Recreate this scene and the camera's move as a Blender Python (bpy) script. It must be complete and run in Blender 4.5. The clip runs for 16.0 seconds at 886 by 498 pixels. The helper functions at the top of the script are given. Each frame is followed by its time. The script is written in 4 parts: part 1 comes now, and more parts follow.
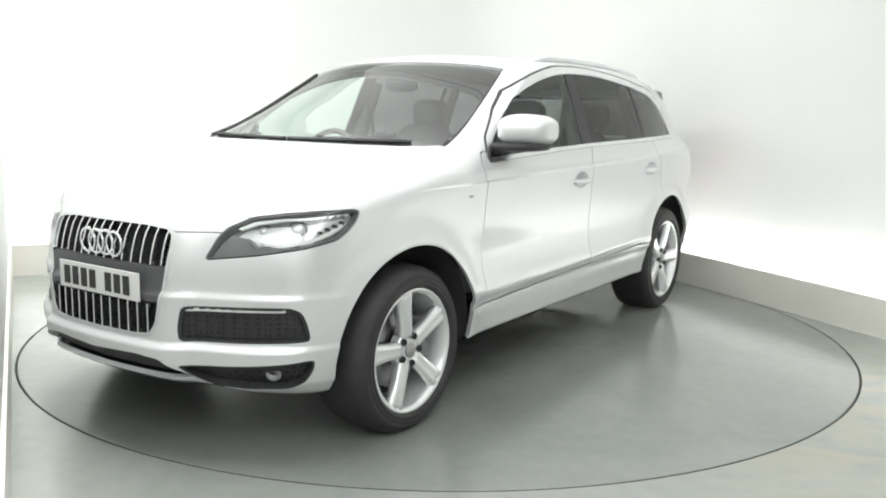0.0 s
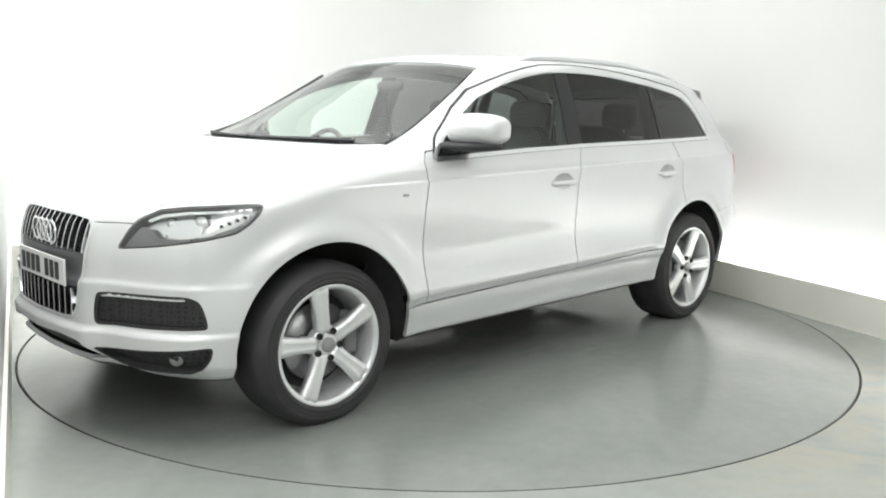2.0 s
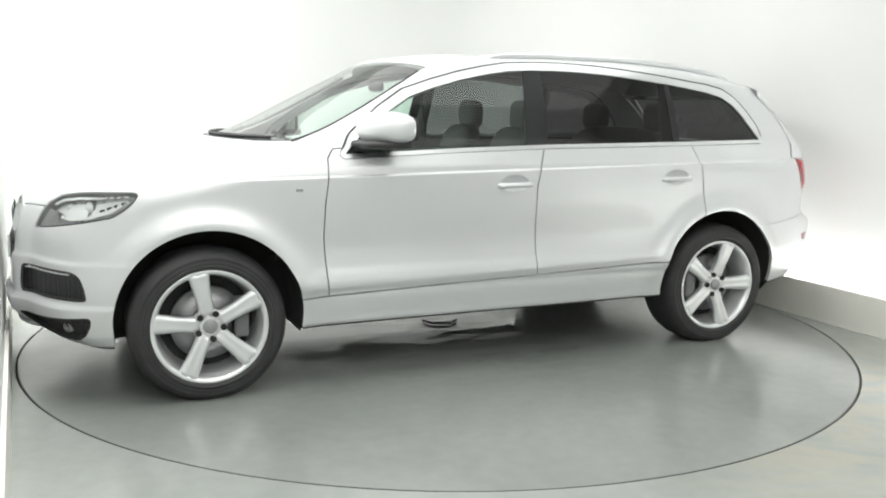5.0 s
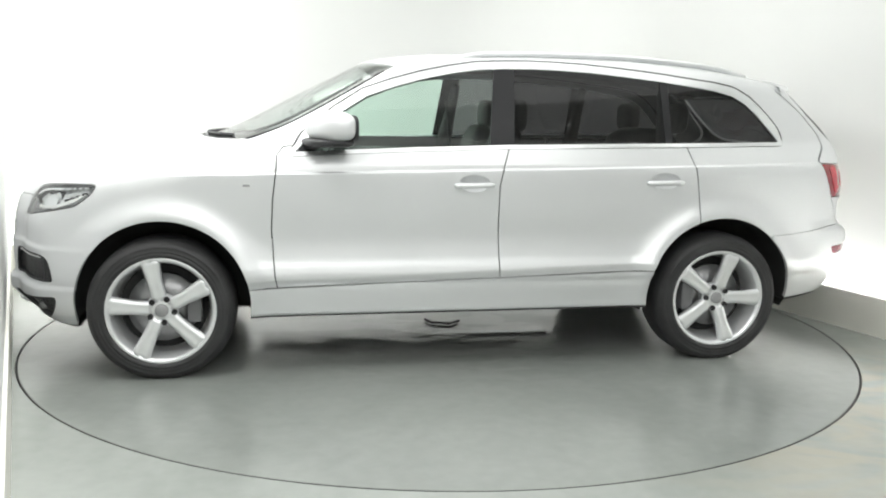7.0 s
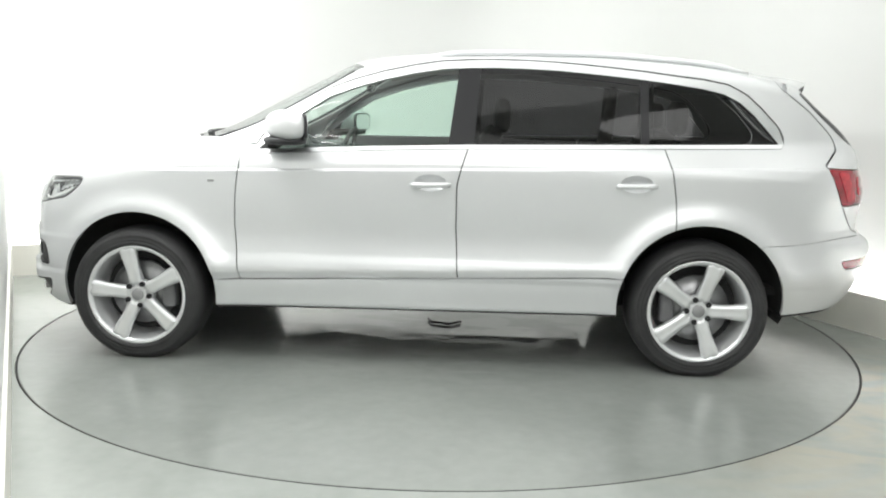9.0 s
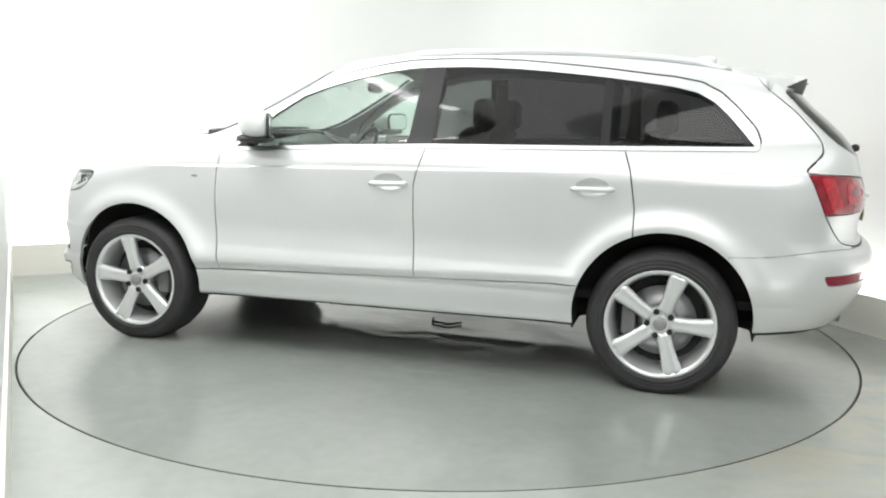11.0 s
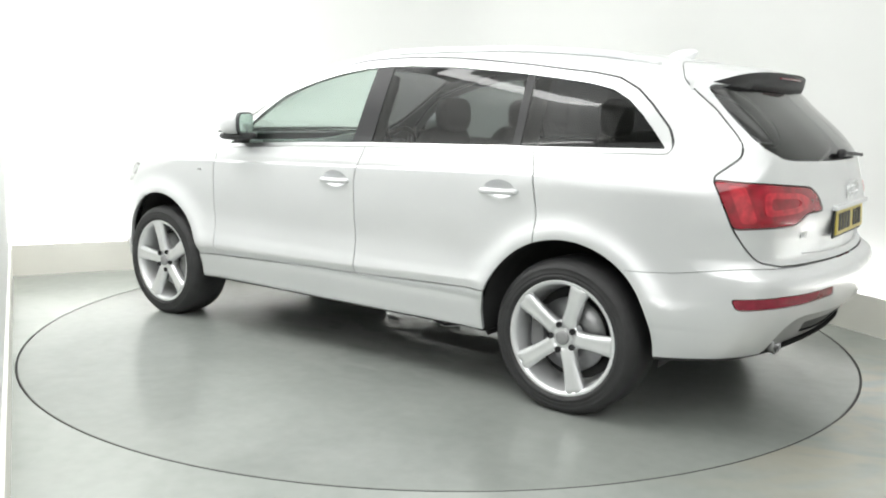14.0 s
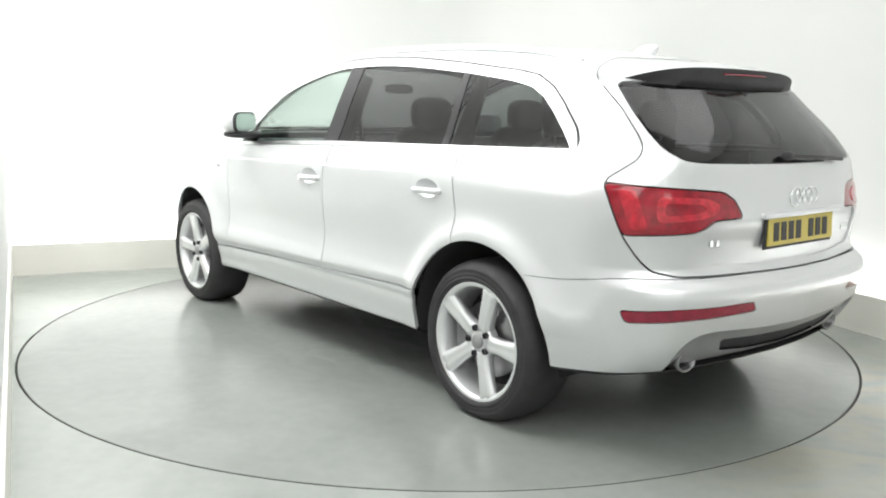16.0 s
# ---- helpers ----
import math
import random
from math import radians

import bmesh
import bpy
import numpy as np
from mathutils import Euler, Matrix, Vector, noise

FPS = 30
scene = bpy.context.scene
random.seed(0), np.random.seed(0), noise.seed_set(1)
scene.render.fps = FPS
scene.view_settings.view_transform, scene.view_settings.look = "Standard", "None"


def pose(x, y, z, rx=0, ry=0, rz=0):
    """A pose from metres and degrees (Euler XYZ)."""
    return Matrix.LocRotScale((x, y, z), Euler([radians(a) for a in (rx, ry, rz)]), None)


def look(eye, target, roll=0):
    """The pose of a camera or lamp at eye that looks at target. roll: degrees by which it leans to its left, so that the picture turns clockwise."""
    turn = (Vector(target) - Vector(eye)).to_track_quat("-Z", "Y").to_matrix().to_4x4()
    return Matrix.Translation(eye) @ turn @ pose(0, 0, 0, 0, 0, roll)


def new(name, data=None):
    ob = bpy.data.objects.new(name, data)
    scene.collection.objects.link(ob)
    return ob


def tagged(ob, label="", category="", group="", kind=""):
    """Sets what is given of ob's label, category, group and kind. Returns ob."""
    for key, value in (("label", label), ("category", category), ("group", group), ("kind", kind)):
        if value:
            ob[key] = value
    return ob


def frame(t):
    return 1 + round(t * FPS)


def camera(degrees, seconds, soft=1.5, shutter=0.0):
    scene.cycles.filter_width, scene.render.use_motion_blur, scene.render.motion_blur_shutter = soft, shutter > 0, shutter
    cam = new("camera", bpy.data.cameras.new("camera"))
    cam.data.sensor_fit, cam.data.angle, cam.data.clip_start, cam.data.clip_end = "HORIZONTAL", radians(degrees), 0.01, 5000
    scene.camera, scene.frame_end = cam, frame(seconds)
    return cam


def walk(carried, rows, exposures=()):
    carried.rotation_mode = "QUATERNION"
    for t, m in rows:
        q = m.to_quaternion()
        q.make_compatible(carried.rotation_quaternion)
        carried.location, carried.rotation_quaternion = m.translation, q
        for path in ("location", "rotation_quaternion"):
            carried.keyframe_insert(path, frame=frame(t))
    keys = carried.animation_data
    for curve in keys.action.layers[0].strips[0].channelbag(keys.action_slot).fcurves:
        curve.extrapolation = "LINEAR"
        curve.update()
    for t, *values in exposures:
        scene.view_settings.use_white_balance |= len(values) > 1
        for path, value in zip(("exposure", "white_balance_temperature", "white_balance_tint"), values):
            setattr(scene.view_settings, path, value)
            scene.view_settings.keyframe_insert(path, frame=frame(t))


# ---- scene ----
cam = camera(54.73, 16.0, soft=2.0)
EYE = pose(0, -5.398, 1.370, 80.785, 0, -0.129) @ pose(0, 0, 0, 0, 0, 1.03)
walk(cam, [(0.0, EYE), (16.0, EYE)])

# ---- light ----
world = bpy.data.worlds.new("world")
scene.world = world
world.use_nodes = True
world.node_tree.nodes["Background"].inputs[0].default_value = (0.95, 0.98, 1.0, 1)
world.node_tree.nodes["Background"].inputs[1].default_value = 0.5
scene.view_settings.exposure = -0.42


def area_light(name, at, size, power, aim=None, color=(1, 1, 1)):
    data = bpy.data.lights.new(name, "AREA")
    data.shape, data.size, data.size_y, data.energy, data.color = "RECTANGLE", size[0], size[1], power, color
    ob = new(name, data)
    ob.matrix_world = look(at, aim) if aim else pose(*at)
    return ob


# ---- materials ----
def material(name, color, rough=0.5, metal=0.0, spec=0.5, coat=0.0, emit=0.0, vary=0.0, scale=5.0, bump=0.0, bump_scale=60.0, trans=0.0, alpha=1.0):
    m = bpy.data.materials.new(name)
    m.use_nodes = True
    nt = m.node_tree
    b = nt.nodes["Principled BSDF"]
    b.inputs["Base Color"].default_value = (*color, 1)
    b.inputs["Roughness"].default_value = rough
    b.inputs["Metallic"].default_value = metal
    b.inputs["Specular IOR Level"].default_value = spec
    b.inputs["Coat Weight"].default_value = coat
    b.inputs["Coat Roughness"].default_value = 0.03
    b.inputs["Transmission Weight"].default_value = trans
    b.inputs["Alpha"].default_value = alpha
    if emit:
        b.inputs["Emission Color"].default_value = (*color, 1)
        b.inputs["Emission Strength"].default_value = emit
    if vary or bump:
        tc = nt.nodes.new("ShaderNodeTexCoord")
    if vary:
        n1 = nt.nodes.new("ShaderNodeTexNoise")
        n1.inputs["Scale"].default_value = scale
        n1.inputs["Detail"].default_value = 6
        ramp = nt.nodes.new("ShaderNodeValToRGB")
        ramp.color_ramp.elements[0].position, ramp.color_ramp.elements[1].position = 0.3, 0.7
        ramp.color_ramp.elements[0].color = (*[c * (1 - vary) for c in color], 1)
        ramp.color_ramp.elements[1].color = (*[min(1, c * (1 + vary)) for c in color], 1)
        nt.links.new(tc.outputs["Object"], n1.inputs["Vector"])
        nt.links.new(n1.outputs["Fac"], ramp.inputs["Fac"])
        nt.links.new(ramp.outputs["Color"], b.inputs["Base Color"])
    if bump:
        n2 = nt.nodes.new("ShaderNodeTexNoise")
        n2.inputs["Scale"].default_value = bump_scale
        n2.inputs["Detail"].default_value = 4
        bp = nt.nodes.new("ShaderNodeBump")
        bp.inputs["Strength"].default_value = bump
        bp.inputs["Distance"].default_value = 0.01
        nt.links.new(tc.outputs["Object"], n2.inputs["Vector"])
        nt.links.new(n2.outputs["Fac"], bp.inputs["Height"])
        nt.links.new(bp.outputs["Normal"], b.inputs["Normal"])
    return m


def tinted_glass(name, tint, gloss=0.06):
    """A thin pane: it lets light straight through, tinted, and mirrors more at a slant."""
    m = bpy.data.materials.new(name)
    m.use_nodes = True
    nt = m.node_tree
    nt.nodes.clear()
    out = nt.nodes.new("ShaderNodeOutputMaterial")
    mix = nt.nodes.new("ShaderNodeMixShader")
    clear = nt.nodes.new("ShaderNodeBsdfTransparent")
    shine = nt.nodes.new("ShaderNodeBsdfGlossy")
    fres = nt.nodes.new("ShaderNodeLayerWeight")
    fres.inputs["Blend"].default_value = 0.5
    steep = nt.nodes.new("ShaderNodeMath")
    steep.operation, steep.inputs[1].default_value = "POWER", 5.0
    lift = nt.nodes.new("ShaderNodeMath")
    lift.operation, lift.inputs[1].default_value, lift.inputs[2].default_value = "MULTIPLY_ADD", 0.93, gloss
    clear.inputs["Color"].default_value = (*tint, 1)
    shine.inputs["Roughness"].default_value = 0.02
    nt.links.new(fres.outputs["Facing"], steep.inputs[0])
    nt.links.new(steep.outputs[0], lift.inputs[0])
    nt.links.new(lift.outputs[0], mix.inputs["Fac"])
    nt.links.new(clear.outputs["BSDF"], mix.inputs[1])
    nt.links.new(shine.outputs["BSDF"], mix.inputs[2])
    nt.links.new(mix.outputs["Shader"], out.inputs["Surface"])
    return m


WALL = material("white_wall_paint", (0.775, 0.785, 0.77), 0.7, vary=0.02, scale=0.8, bump=0.05, bump_scale=90)
PLINTH = material("plinth_paint", (0.76, 0.75, 0.69), 0.45, vary=0.06, scale=1.5, bump=0.08, bump_scale=50)


def floor_material(name, mark, level, middle, reach, polished=1.0, edge=0.2, tone=1.0):
    m = material(name, (0.40, 0.43, 0.41), 0.22, spec=0.65)
    nt = m.node_tree
    b = nt.nodes["Principled BSDF"]
    tc = nt.nodes.new("ShaderNodeTexCoord")
    big = nt.nodes.new("ShaderNodeTexNoise")
    big.inputs["Scale"].default_value, big.inputs["Detail"].default_value, big.inputs["Distortion"].default_value = 0.9, 7, 0.6
    fine = nt.nodes.new("ShaderNodeTexNoise")
    fine.inputs["Scale"].default_value, fine.inputs["Detail"].default_value = 14, 6
    ramp = nt.nodes.new("ShaderNodeValToRGB")
    ramp.color_ramp.elements[0].position, ramp.color_ramp.elements[0].color = 0.3, (0.235 * tone, 0.254 * tone, 0.237 * tone, 1)
    ramp.color_ramp.elements[1].position, ramp.color_ramp.elements[1].color = 0.65, (0.305 * tone, 0.324 * tone, 0.305 * tone, 1)
    rr = nt.nodes.new("ShaderNodeMapRange")
    rr.inputs["To Min"].default_value, rr.inputs["To Max"].default_value = 0.20, 0.26
    mixn = nt.nodes.new("ShaderNodeMath")
    mixn.operation, mixn.inputs[1].default_value = "MULTIPLY_ADD", 0.25
    for n in (big, fine):
        nt.links.new(tc.outputs["Object"], n.inputs["Vector"])
    nt.links.new(fine.outputs["Fac"], mixn.inputs[0])
    nt.links.new(big.outputs["Fac"], mixn.inputs[2])
    sub = nt.nodes.new("ShaderNodeMath")
    sub.operation, sub.inputs[1].default_value = "SUBTRACT", 0.125
    nt.links.new(mixn.outputs[0], sub.inputs[0])
    nt.links.new(sub.outputs[0], ramp.inputs["Fac"])
    # worn and stained patches
    wear = nt.nodes.new("ShaderNodeTexNoise")
    wear.inputs["Scale"].default_value, wear.inputs["Detail"].default_value, wear.inputs["Distortion"].default_value = 1.7, 9, 1.2
    place = nt.nodes.new("ShaderNodeMapping")
    place.inputs["Location"].default_value = (3.1, 1.7, 0)
    place.inputs["Scale"].default_value = (1.0, 2.4, 1.0)
    nt.links.new(tc.outputs["Object"], place.inputs["Vector"])
    nt.links.new(place.outputs["Vector"], wear.inputs["Vector"])
    cut = nt.nodes.new("ShaderNodeMapRange")
    cut.inputs["From Min"].default_value, cut.inputs["From Max"].default_value, cut.inputs["To Max"].default_value = level, level + edge, 0.55
    nt.links.new(wear.outputs["Fac"], cut.inputs["Value"])
    blend = nt.nodes.new("ShaderNodeMix")
    blend.data_type = "RGBA"
    blend.inputs["B"].default_value = (*mark, 1)
    far = nt.nodes.new("ShaderNodeVectorMath")
    far.operation = "DISTANCE"
    far.inputs[1].default_value = middle
    nt.links.new(tc.outputs["Object"], far.inputs[0])
    fade = nt.nodes.new("ShaderNodeMapRange")
    fade.interpolation_type = "SMOOTHSTEP"
    fade.inputs["From Min"].default_value, fade.inputs["From Max"].default_value = reach * 0.35, reach
    fade.inputs["To Min"].default_value, fade.inputs["To Max"].default_value = 1.0, 0.0
    nt.links.new(far.outputs["Value"], fade.inputs["Value"])
    both_ = nt.nodes.new("ShaderNodeMath")
    both_.operation = "MULTIPLY"
    nt.links.new(cut.outputs["Result"], both_.inputs[0])
    nt.links.new(fade.outputs["Result"], both_.inputs[1])
    nt.links.new(both_.outputs[0], blend.inputs["Factor"])
    nt.links.new(ramp.outputs["Color"], blend.inputs["A"])
    nt.links.new(blend.outputs["Result"], b.inputs["Base Color"])
    nt.links.new(big.outputs["Fac"], rr.inputs["Value"])
    polish = nt.nodes.new("ShaderNodeMapRange")
    polish.inputs["From Max"].default_value, polish.inputs["To Min"].default_value, polish.inputs["To Max"].default_value = 0.4, 1.0, polished
    nt.links.new(both_.outputs[0], polish.inputs["Value"])
    shine = nt.nodes.new("ShaderNodeMath")
    shine.operation = "MULTIPLY"
    nt.links.new(rr.outputs["Result"], shine.inputs[0])
    nt.links.new(polish.outputs["Result"], shine.inputs[1])
    nt.links.new(shine.outputs[0], b.inputs["Roughness"])
    bp = nt.nodes.new("ShaderNodeBump")
    bp.inputs["Strength"].default_value, bp.inputs["Distance"].default_value = 0.06, 0.004
    nt.links.new(fine.outputs["Fac"], bp.inputs["Height"])
    nt.links.new(bp.outputs["Normal"], b.inputs["Normal"])
    return m


FLOOR = floor_material("grey_green_floor_paint", (0.40, 0.365, 0.29), 0.37, (2.2, -1.75, 0), 1.7, tone=1.10)
PLATE_TOP = floor_material("turntable_floor_paint", (0.34, 0.35, 0.335), 0.42, (0.0, 0.1, 0), 1.5, 0.14, 0.10, 0.91)
GAP = material("gap_rubber", (0.03, 0.03, 0.03), 0.7)


# ---- helpers for meshes ----
def mesh_object(name, bm, mat, smooth=False):
    me = bpy.data.meshes.new(name)
    bm.normal_update()
    bm.to_mesh(me)
    bm.free()
    for m in (mat if isinstance(mat, (list, tuple)) else [mat]):
        me.materials.append(m)
    if smooth:
        me.shade_smooth()
    return new(name, me)


def part(name, bm, mat, parent, label="", smooth=False, m=None):
    ob = mesh_object(name, bm, mat, smooth)
    ob.parent = parent
    if m is not None:
        ob.matrix_basis = m
    return tagged(ob, label) if label else ob


def box(size, at=(0, 0, 0), bevel=0.0, seg=2):
    bm = bmesh.new()
    bmesh.ops.create_cube(bm, size=1, matrix=Matrix.Translation(at) @ Matrix.Diagonal((*size, 1)))
    if bevel:
        bmesh.ops.bevel(bm, geom=bm.edges[:], offset=bevel, segments=seg, affect="EDGES", profile=0.6)
    return bm


def prism(points, z0, z1):
    bm = bmesh.new()
    lo = [bm.verts.new((x, y, z0)) for x, y in points]
    hi = [bm.verts.new((x, y, z1)) for x, y in points]
    bm.faces.new(lo[::-1])
    bm.faces.new(hi)
    n = len(points)
    for i in range(n):
        bm.faces.new((lo[i], lo[(i + 1) % n], hi[(i + 1) % n], hi[i]))
    bmesh.ops.recalc_face_normals(bm, faces=bm.faces[:])
    return bm


def revolve(profile, steps=64, axis="Y"):
    """A body of revolution: profile of (along the axis, radius)."""
    bm = bmesh.new()
    rings = []
    for a, r in profile:
        ring = []
        for i in range(steps):
            c, s = math.cos(2 * math.pi * i / steps) * r, math.sin(2 * math.pi * i / steps) * r
            ring.append(bm.verts.new((c, a, s) if axis == "Y" else (c, s, a) if axis == "Z" else (a, c, s)))
        rings.append(ring)
    for p, q in zip(rings, rings[1:]):
        for i in range(steps):
            j = (i + 1) % steps
            bm.faces.new((p[i], p[j], q[j], q[i]))
    bmesh.ops.recalc_face_normals(bm, faces=bm.faces[:])
    return bm


def sweep(points, radius, sides=8, flat=1.0):
    """A tube along points."""
    bm = bmesh.new()
    pts = [Vector(p) for p in points]
    rings = []
    for i, p in enumerate(pts):
        d = (pts[min(i + 1, len(pts) - 1)] - pts[max(i - 1, 0)]).normalized()
        up = Vector((0, 0, 1)) if abs(d.z) < 0.9 else Vector((0, 1, 0))
        a = d.cross(up).normalized()
        b = a.cross(d)
        r = radius[i] if isinstance(radius, (list, tuple)) else radius
        rings.append([bm.verts.new(p + a * math.cos(k * 2 * math.pi / sides) * r + b * math.sin(k * 2 * math.pi / sides) * r * flat) for k in range(sides)])
    for p, q in zip(rings, rings[1:]):
        for i in range(sides):
            bm.faces.new((p[i], p[(i + 1) % sides], q[(i + 1) % sides], q[i]))
    bm.faces.new(rings[0])
    bm.faces.new(rings[-1][::-1])
    bmesh.ops.recalc_face_normals(bm, faces=bm.faces[:])
    return bm


# ---- the room: a bay five metres wide, turned against the camera ----
R_TABLE = 2.457
ACROSS, ALONG = Vector((0.9105, 0.4135, 0)), Vector((-0.4135, 0.9105, 0))   # unit vectors of the bay
BACK, LEFT, RIGHT = 2.64, -2.57, 2.50      # distances of the walls from the turntable's centre
HEIGHT = 3.3
TROUGH = 0.16      # the walls stand back behind the skirting, with lamps in the trough between


def at_bay(a, b):
    p = ACROSS * a + ALONG * b
    return (p.x, p.y)


def slab(name, a0, a1, b0, b1, z0, z1, mat):
    return mesh_object(name, prism([at_bay(a0, b0), at_bay(a1, b0), at_bay(a1, b1), at_bay(a0, b1)], z0, z1), mat)


def setting(ob, label, category):
    return tagged(ob, label, category, kind="structure")


def cove(name, near, far, z0, z1, mat, lift=0.0):
    """The back and side walls in one piece, with a rounded corner between them; near and far are distances behind the wall's face."""
    r = 1.1

    def line(d):
        pts = [(LEFT - 0.2 if far > 0.1 else LEFT, BACK + d)]
        for k in range(25):
            t = math.pi / 2 * (1 - k / 24)
            pts.append((RIGHT - r + (r + d) * math.cos(t), BACK - r + (r + d) * math.sin(t)))
        pts.append((RIGHT + d, -6.5))
        return [at_bay(*p) for p in pts]

    bm = bmesh.new()
    a, b = line(near), line(far + lift)
    rows = [[bm.verts.new((*p, z0)), bm.verts.new((*p, z1)), bm.verts.new((*q, z1)), bm.verts.new((*q, z0))] for p, q in zip(a, b)]
    for p, q in zip(rows, rows[1:]):
        for k in range(4):
            f = bm.faces.new((p[k], p[(k + 1) % 4], q[(k + 1) % 4], q[k]))
            f.smooth = k in (0, 2)
    bm.faces.new(rows[0])
    bm.faces.new(rows[-1])
    bmesh.ops.recalc_face_normals(bm, faces=bm.faces[:])
    bm.edges.ensure_lookup_table()
    for e in bm.edges:
        e.smooth = not (len(e.link_faces) == 2 and e.link_faces[0].normal.angle(e.link_faces[1].normal, 0) > 0.7)
    return mesh_object(name, bm, mat)


def build_room():
    bm = bmesh.new()
    n = 128
    inner = [bm.verts.new((math.cos(2 * math.pi * i / n) * (R_TABLE + 0.011), math.sin(2 * math.pi * i / n) * (R_TABLE + 0.011), 0)) for i in range(n)]
    outer = [bm.verts.new((math.cos(2 * math.pi * i / n) * 12, math.sin(2 * math.pi * i / n) * 12, 0)) for i in range(n)]
    deep = [bm.verts.new((v.co.x, v.co.y, -0.06)) for v in inner]
    for i in range(n):
        j = (i + 1) % n
        bm.faces.new((inner[i], outer[i], outer[j], inner[j]))
        bm.faces.new((deep[i], inner[i], inner[j], deep[j]))
    setting(mesh_object("floor", bm, FLOOR), "grey-green painted studio floor with worn patches", "floor")
    bm = bmesh.new()
    bmesh.ops.create_circle(bm, cap_ends=True, segments=128, radius=R_TABLE + 0.2, matrix=Matrix.Translation((0, 0, -0.06)))
    setting(mesh_object("pit", bm, GAP), "dark shallow pit under the turntable", "pit")
    setting(cove("wall_back", TROUGH, 0.3, 0, HEIGHT, WALL), "white studio wall curving round the back corner", "wall")
    corner, mouth = Vector((-3.432, 1.341)), Vector((-1.225, -3.13))
    run = (mouth - corner).normalized()
    side = Vector((run.y, -run.x))

    def strip_of(near, far):
        return [tuple(corner + side * near - run * 0.1), tuple(mouth + side * near), tuple(mouth + side * far), tuple(corner + side * far - run * 0.1)]

    setting(mesh_object("wall_partition", prism(strip_of(0.012, 0.2), 0, HEIGHT), WALL), "white partition wall ending at the bay's mouth", "wall")
    setting(mesh_object("baseboard_partition", prism(strip_of(-0.004, 0.012), 0, 0.247), PLINTH), "tall pale skirting along the partition", "skirting")
    # unseen walls and ceiling, added to close the room and bounce light
    setting(slab("unseen_wall_side", -7.2, -7.0, -8.5, BACK + 0.2, 0, HEIGHT, WALL), "plain white wall added out of view beside the bay", "wall")
    setting(slab("unseen_wall_front", -7.2, RIGHT + 0.2, -8.7, -8.5, 0, HEIGHT, WALL), "plain white wall added out of view behind the bay's mouth", "wall")
    setting(slab("unseen_wall_link", -7.0, LEFT - 0.2, BACK, BACK + 0.2, 0, HEIGHT, WALL), "plain white wall added out of view beside the bay", "wall")
    setting(slab("ceiling", -7.2, RIGHT + 0.2, -8.7, BACK + 0.2, HEIGHT, HEIGHT + 0.15, WALL), "plain white ceiling added out of view", "ceiling")
    setting(cove("baseboard", -0.04, 0.0, 0, 0.247, PLINTH, -0.001), "tall pale grey skirting along the curved wall", "skirting")


def build_turntable():
    table = new("turntable")
    tagged(table, "round grey-green painted car turntable set flush in the floor", "turntable")
    bm = revolve([(-0.05, R_TABLE), (-0.003, R_TABLE), (0, R_TABLE - 0.003), (0, 0.001)], 160, "Z")
    part("deck", bm, PLATE_TOP, table)
    part("edge_strip", revolve([(-0.05, R_TABLE + 0.001), (-0.001, R_TABLE + 0.001), (-0.001, R_TABLE + 0.005), (-0.05, R_TABLE + 0.005)], 160, "Z"), GAP, table, "dark rubber strip round the deck")
    return table


build_room()
TABLE = build_turntable()
TURN_BAY = 24.4


def unseen_softbox(a, b, size, power):
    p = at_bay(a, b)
    area_light("unseen_ceiling_light", (p[0], p[1], HEIGHT - 0.05, 0, 0, TURN_BAY), size, power, color=(1.0, 1.0, 0.985))


unseen_softbox(0, -0.35, (4.6, 5.2), 88)
# added strip, out of view: brightens the floor and partition on the left
unseen_softbox(-2.15, 0.2, (0.6, 4.4), 150)
# added fill, out of view: lights the sides that face the camera
unseen_softbox(-2.2, -5.6, (6.0, 4.0), 255)


def trough_light(a, b, turn, length, power):
    """A lamp strip in the trough behind the skirting, washing up the wall."""
    p = at_bay(a, b)
    data = bpy.data.lights.new("trough_light", "AREA")
    data.shape, data.size, data.size_y, data.energy = "RECTANGLE", length, 0.07, power
    ob = new("trough_light", data)
    ob.matrix_world = pose(p[0], p[1], 0.12, 180, 0, TURN_BAY + turn)


trough_light(-0.6, BACK + 0.08, 0, 3.8, 54)
trough_light(RIGHT + 0.08, -1.6, 90, 6.0, 60)


# ---- the car's skin ----
def pchip(xs, ys):
    """Smooth curve through points, without overshoot."""
    xs, ys = np.array(xs, float), np.array(ys, float)
    h, d = np.diff(xs), np.diff(ys) / np.diff(xs)
    m = np.zeros(len(xs))
    m[0], m[-1] = d[0], d[-1]
    ok = d[:-1] * d[1:] > 0
    w1, w2 = 2 * h[1:] + h[:-1], h[1:] + 2 * h[:-1]
    with np.errstate(divide="ignore", invalid="ignore"):
        m[1:-1] = np.where(ok, (w1 + w2) / (w1 / d[:-1] + w2 / d[1:]), 0)

    def at(v):
        v = np.clip(v, xs[0], xs[-1])
        i = np.clip(np.searchsorted(xs, v) - 1, 0, len(h) - 1)
        s = (v - xs[i]) / h[i]
        return ((1 + 2 * s) * (1 - s) ** 2 * ys[i] + s * (1 - s) ** 2 * h[i] * m[i]
                + s * s * (3 - 2 * s) * ys[i + 1] + s * s * (s - 1) * h[i] * m[i + 1])
    return at


def pairs(*p):
    return pchip([a for a, b in p], [b for a, b in p])


def smax(a, b, k):
    return np.maximum(a, b) + np.maximum(k - np.abs(a - b), 0) ** 2 / (4 * k)


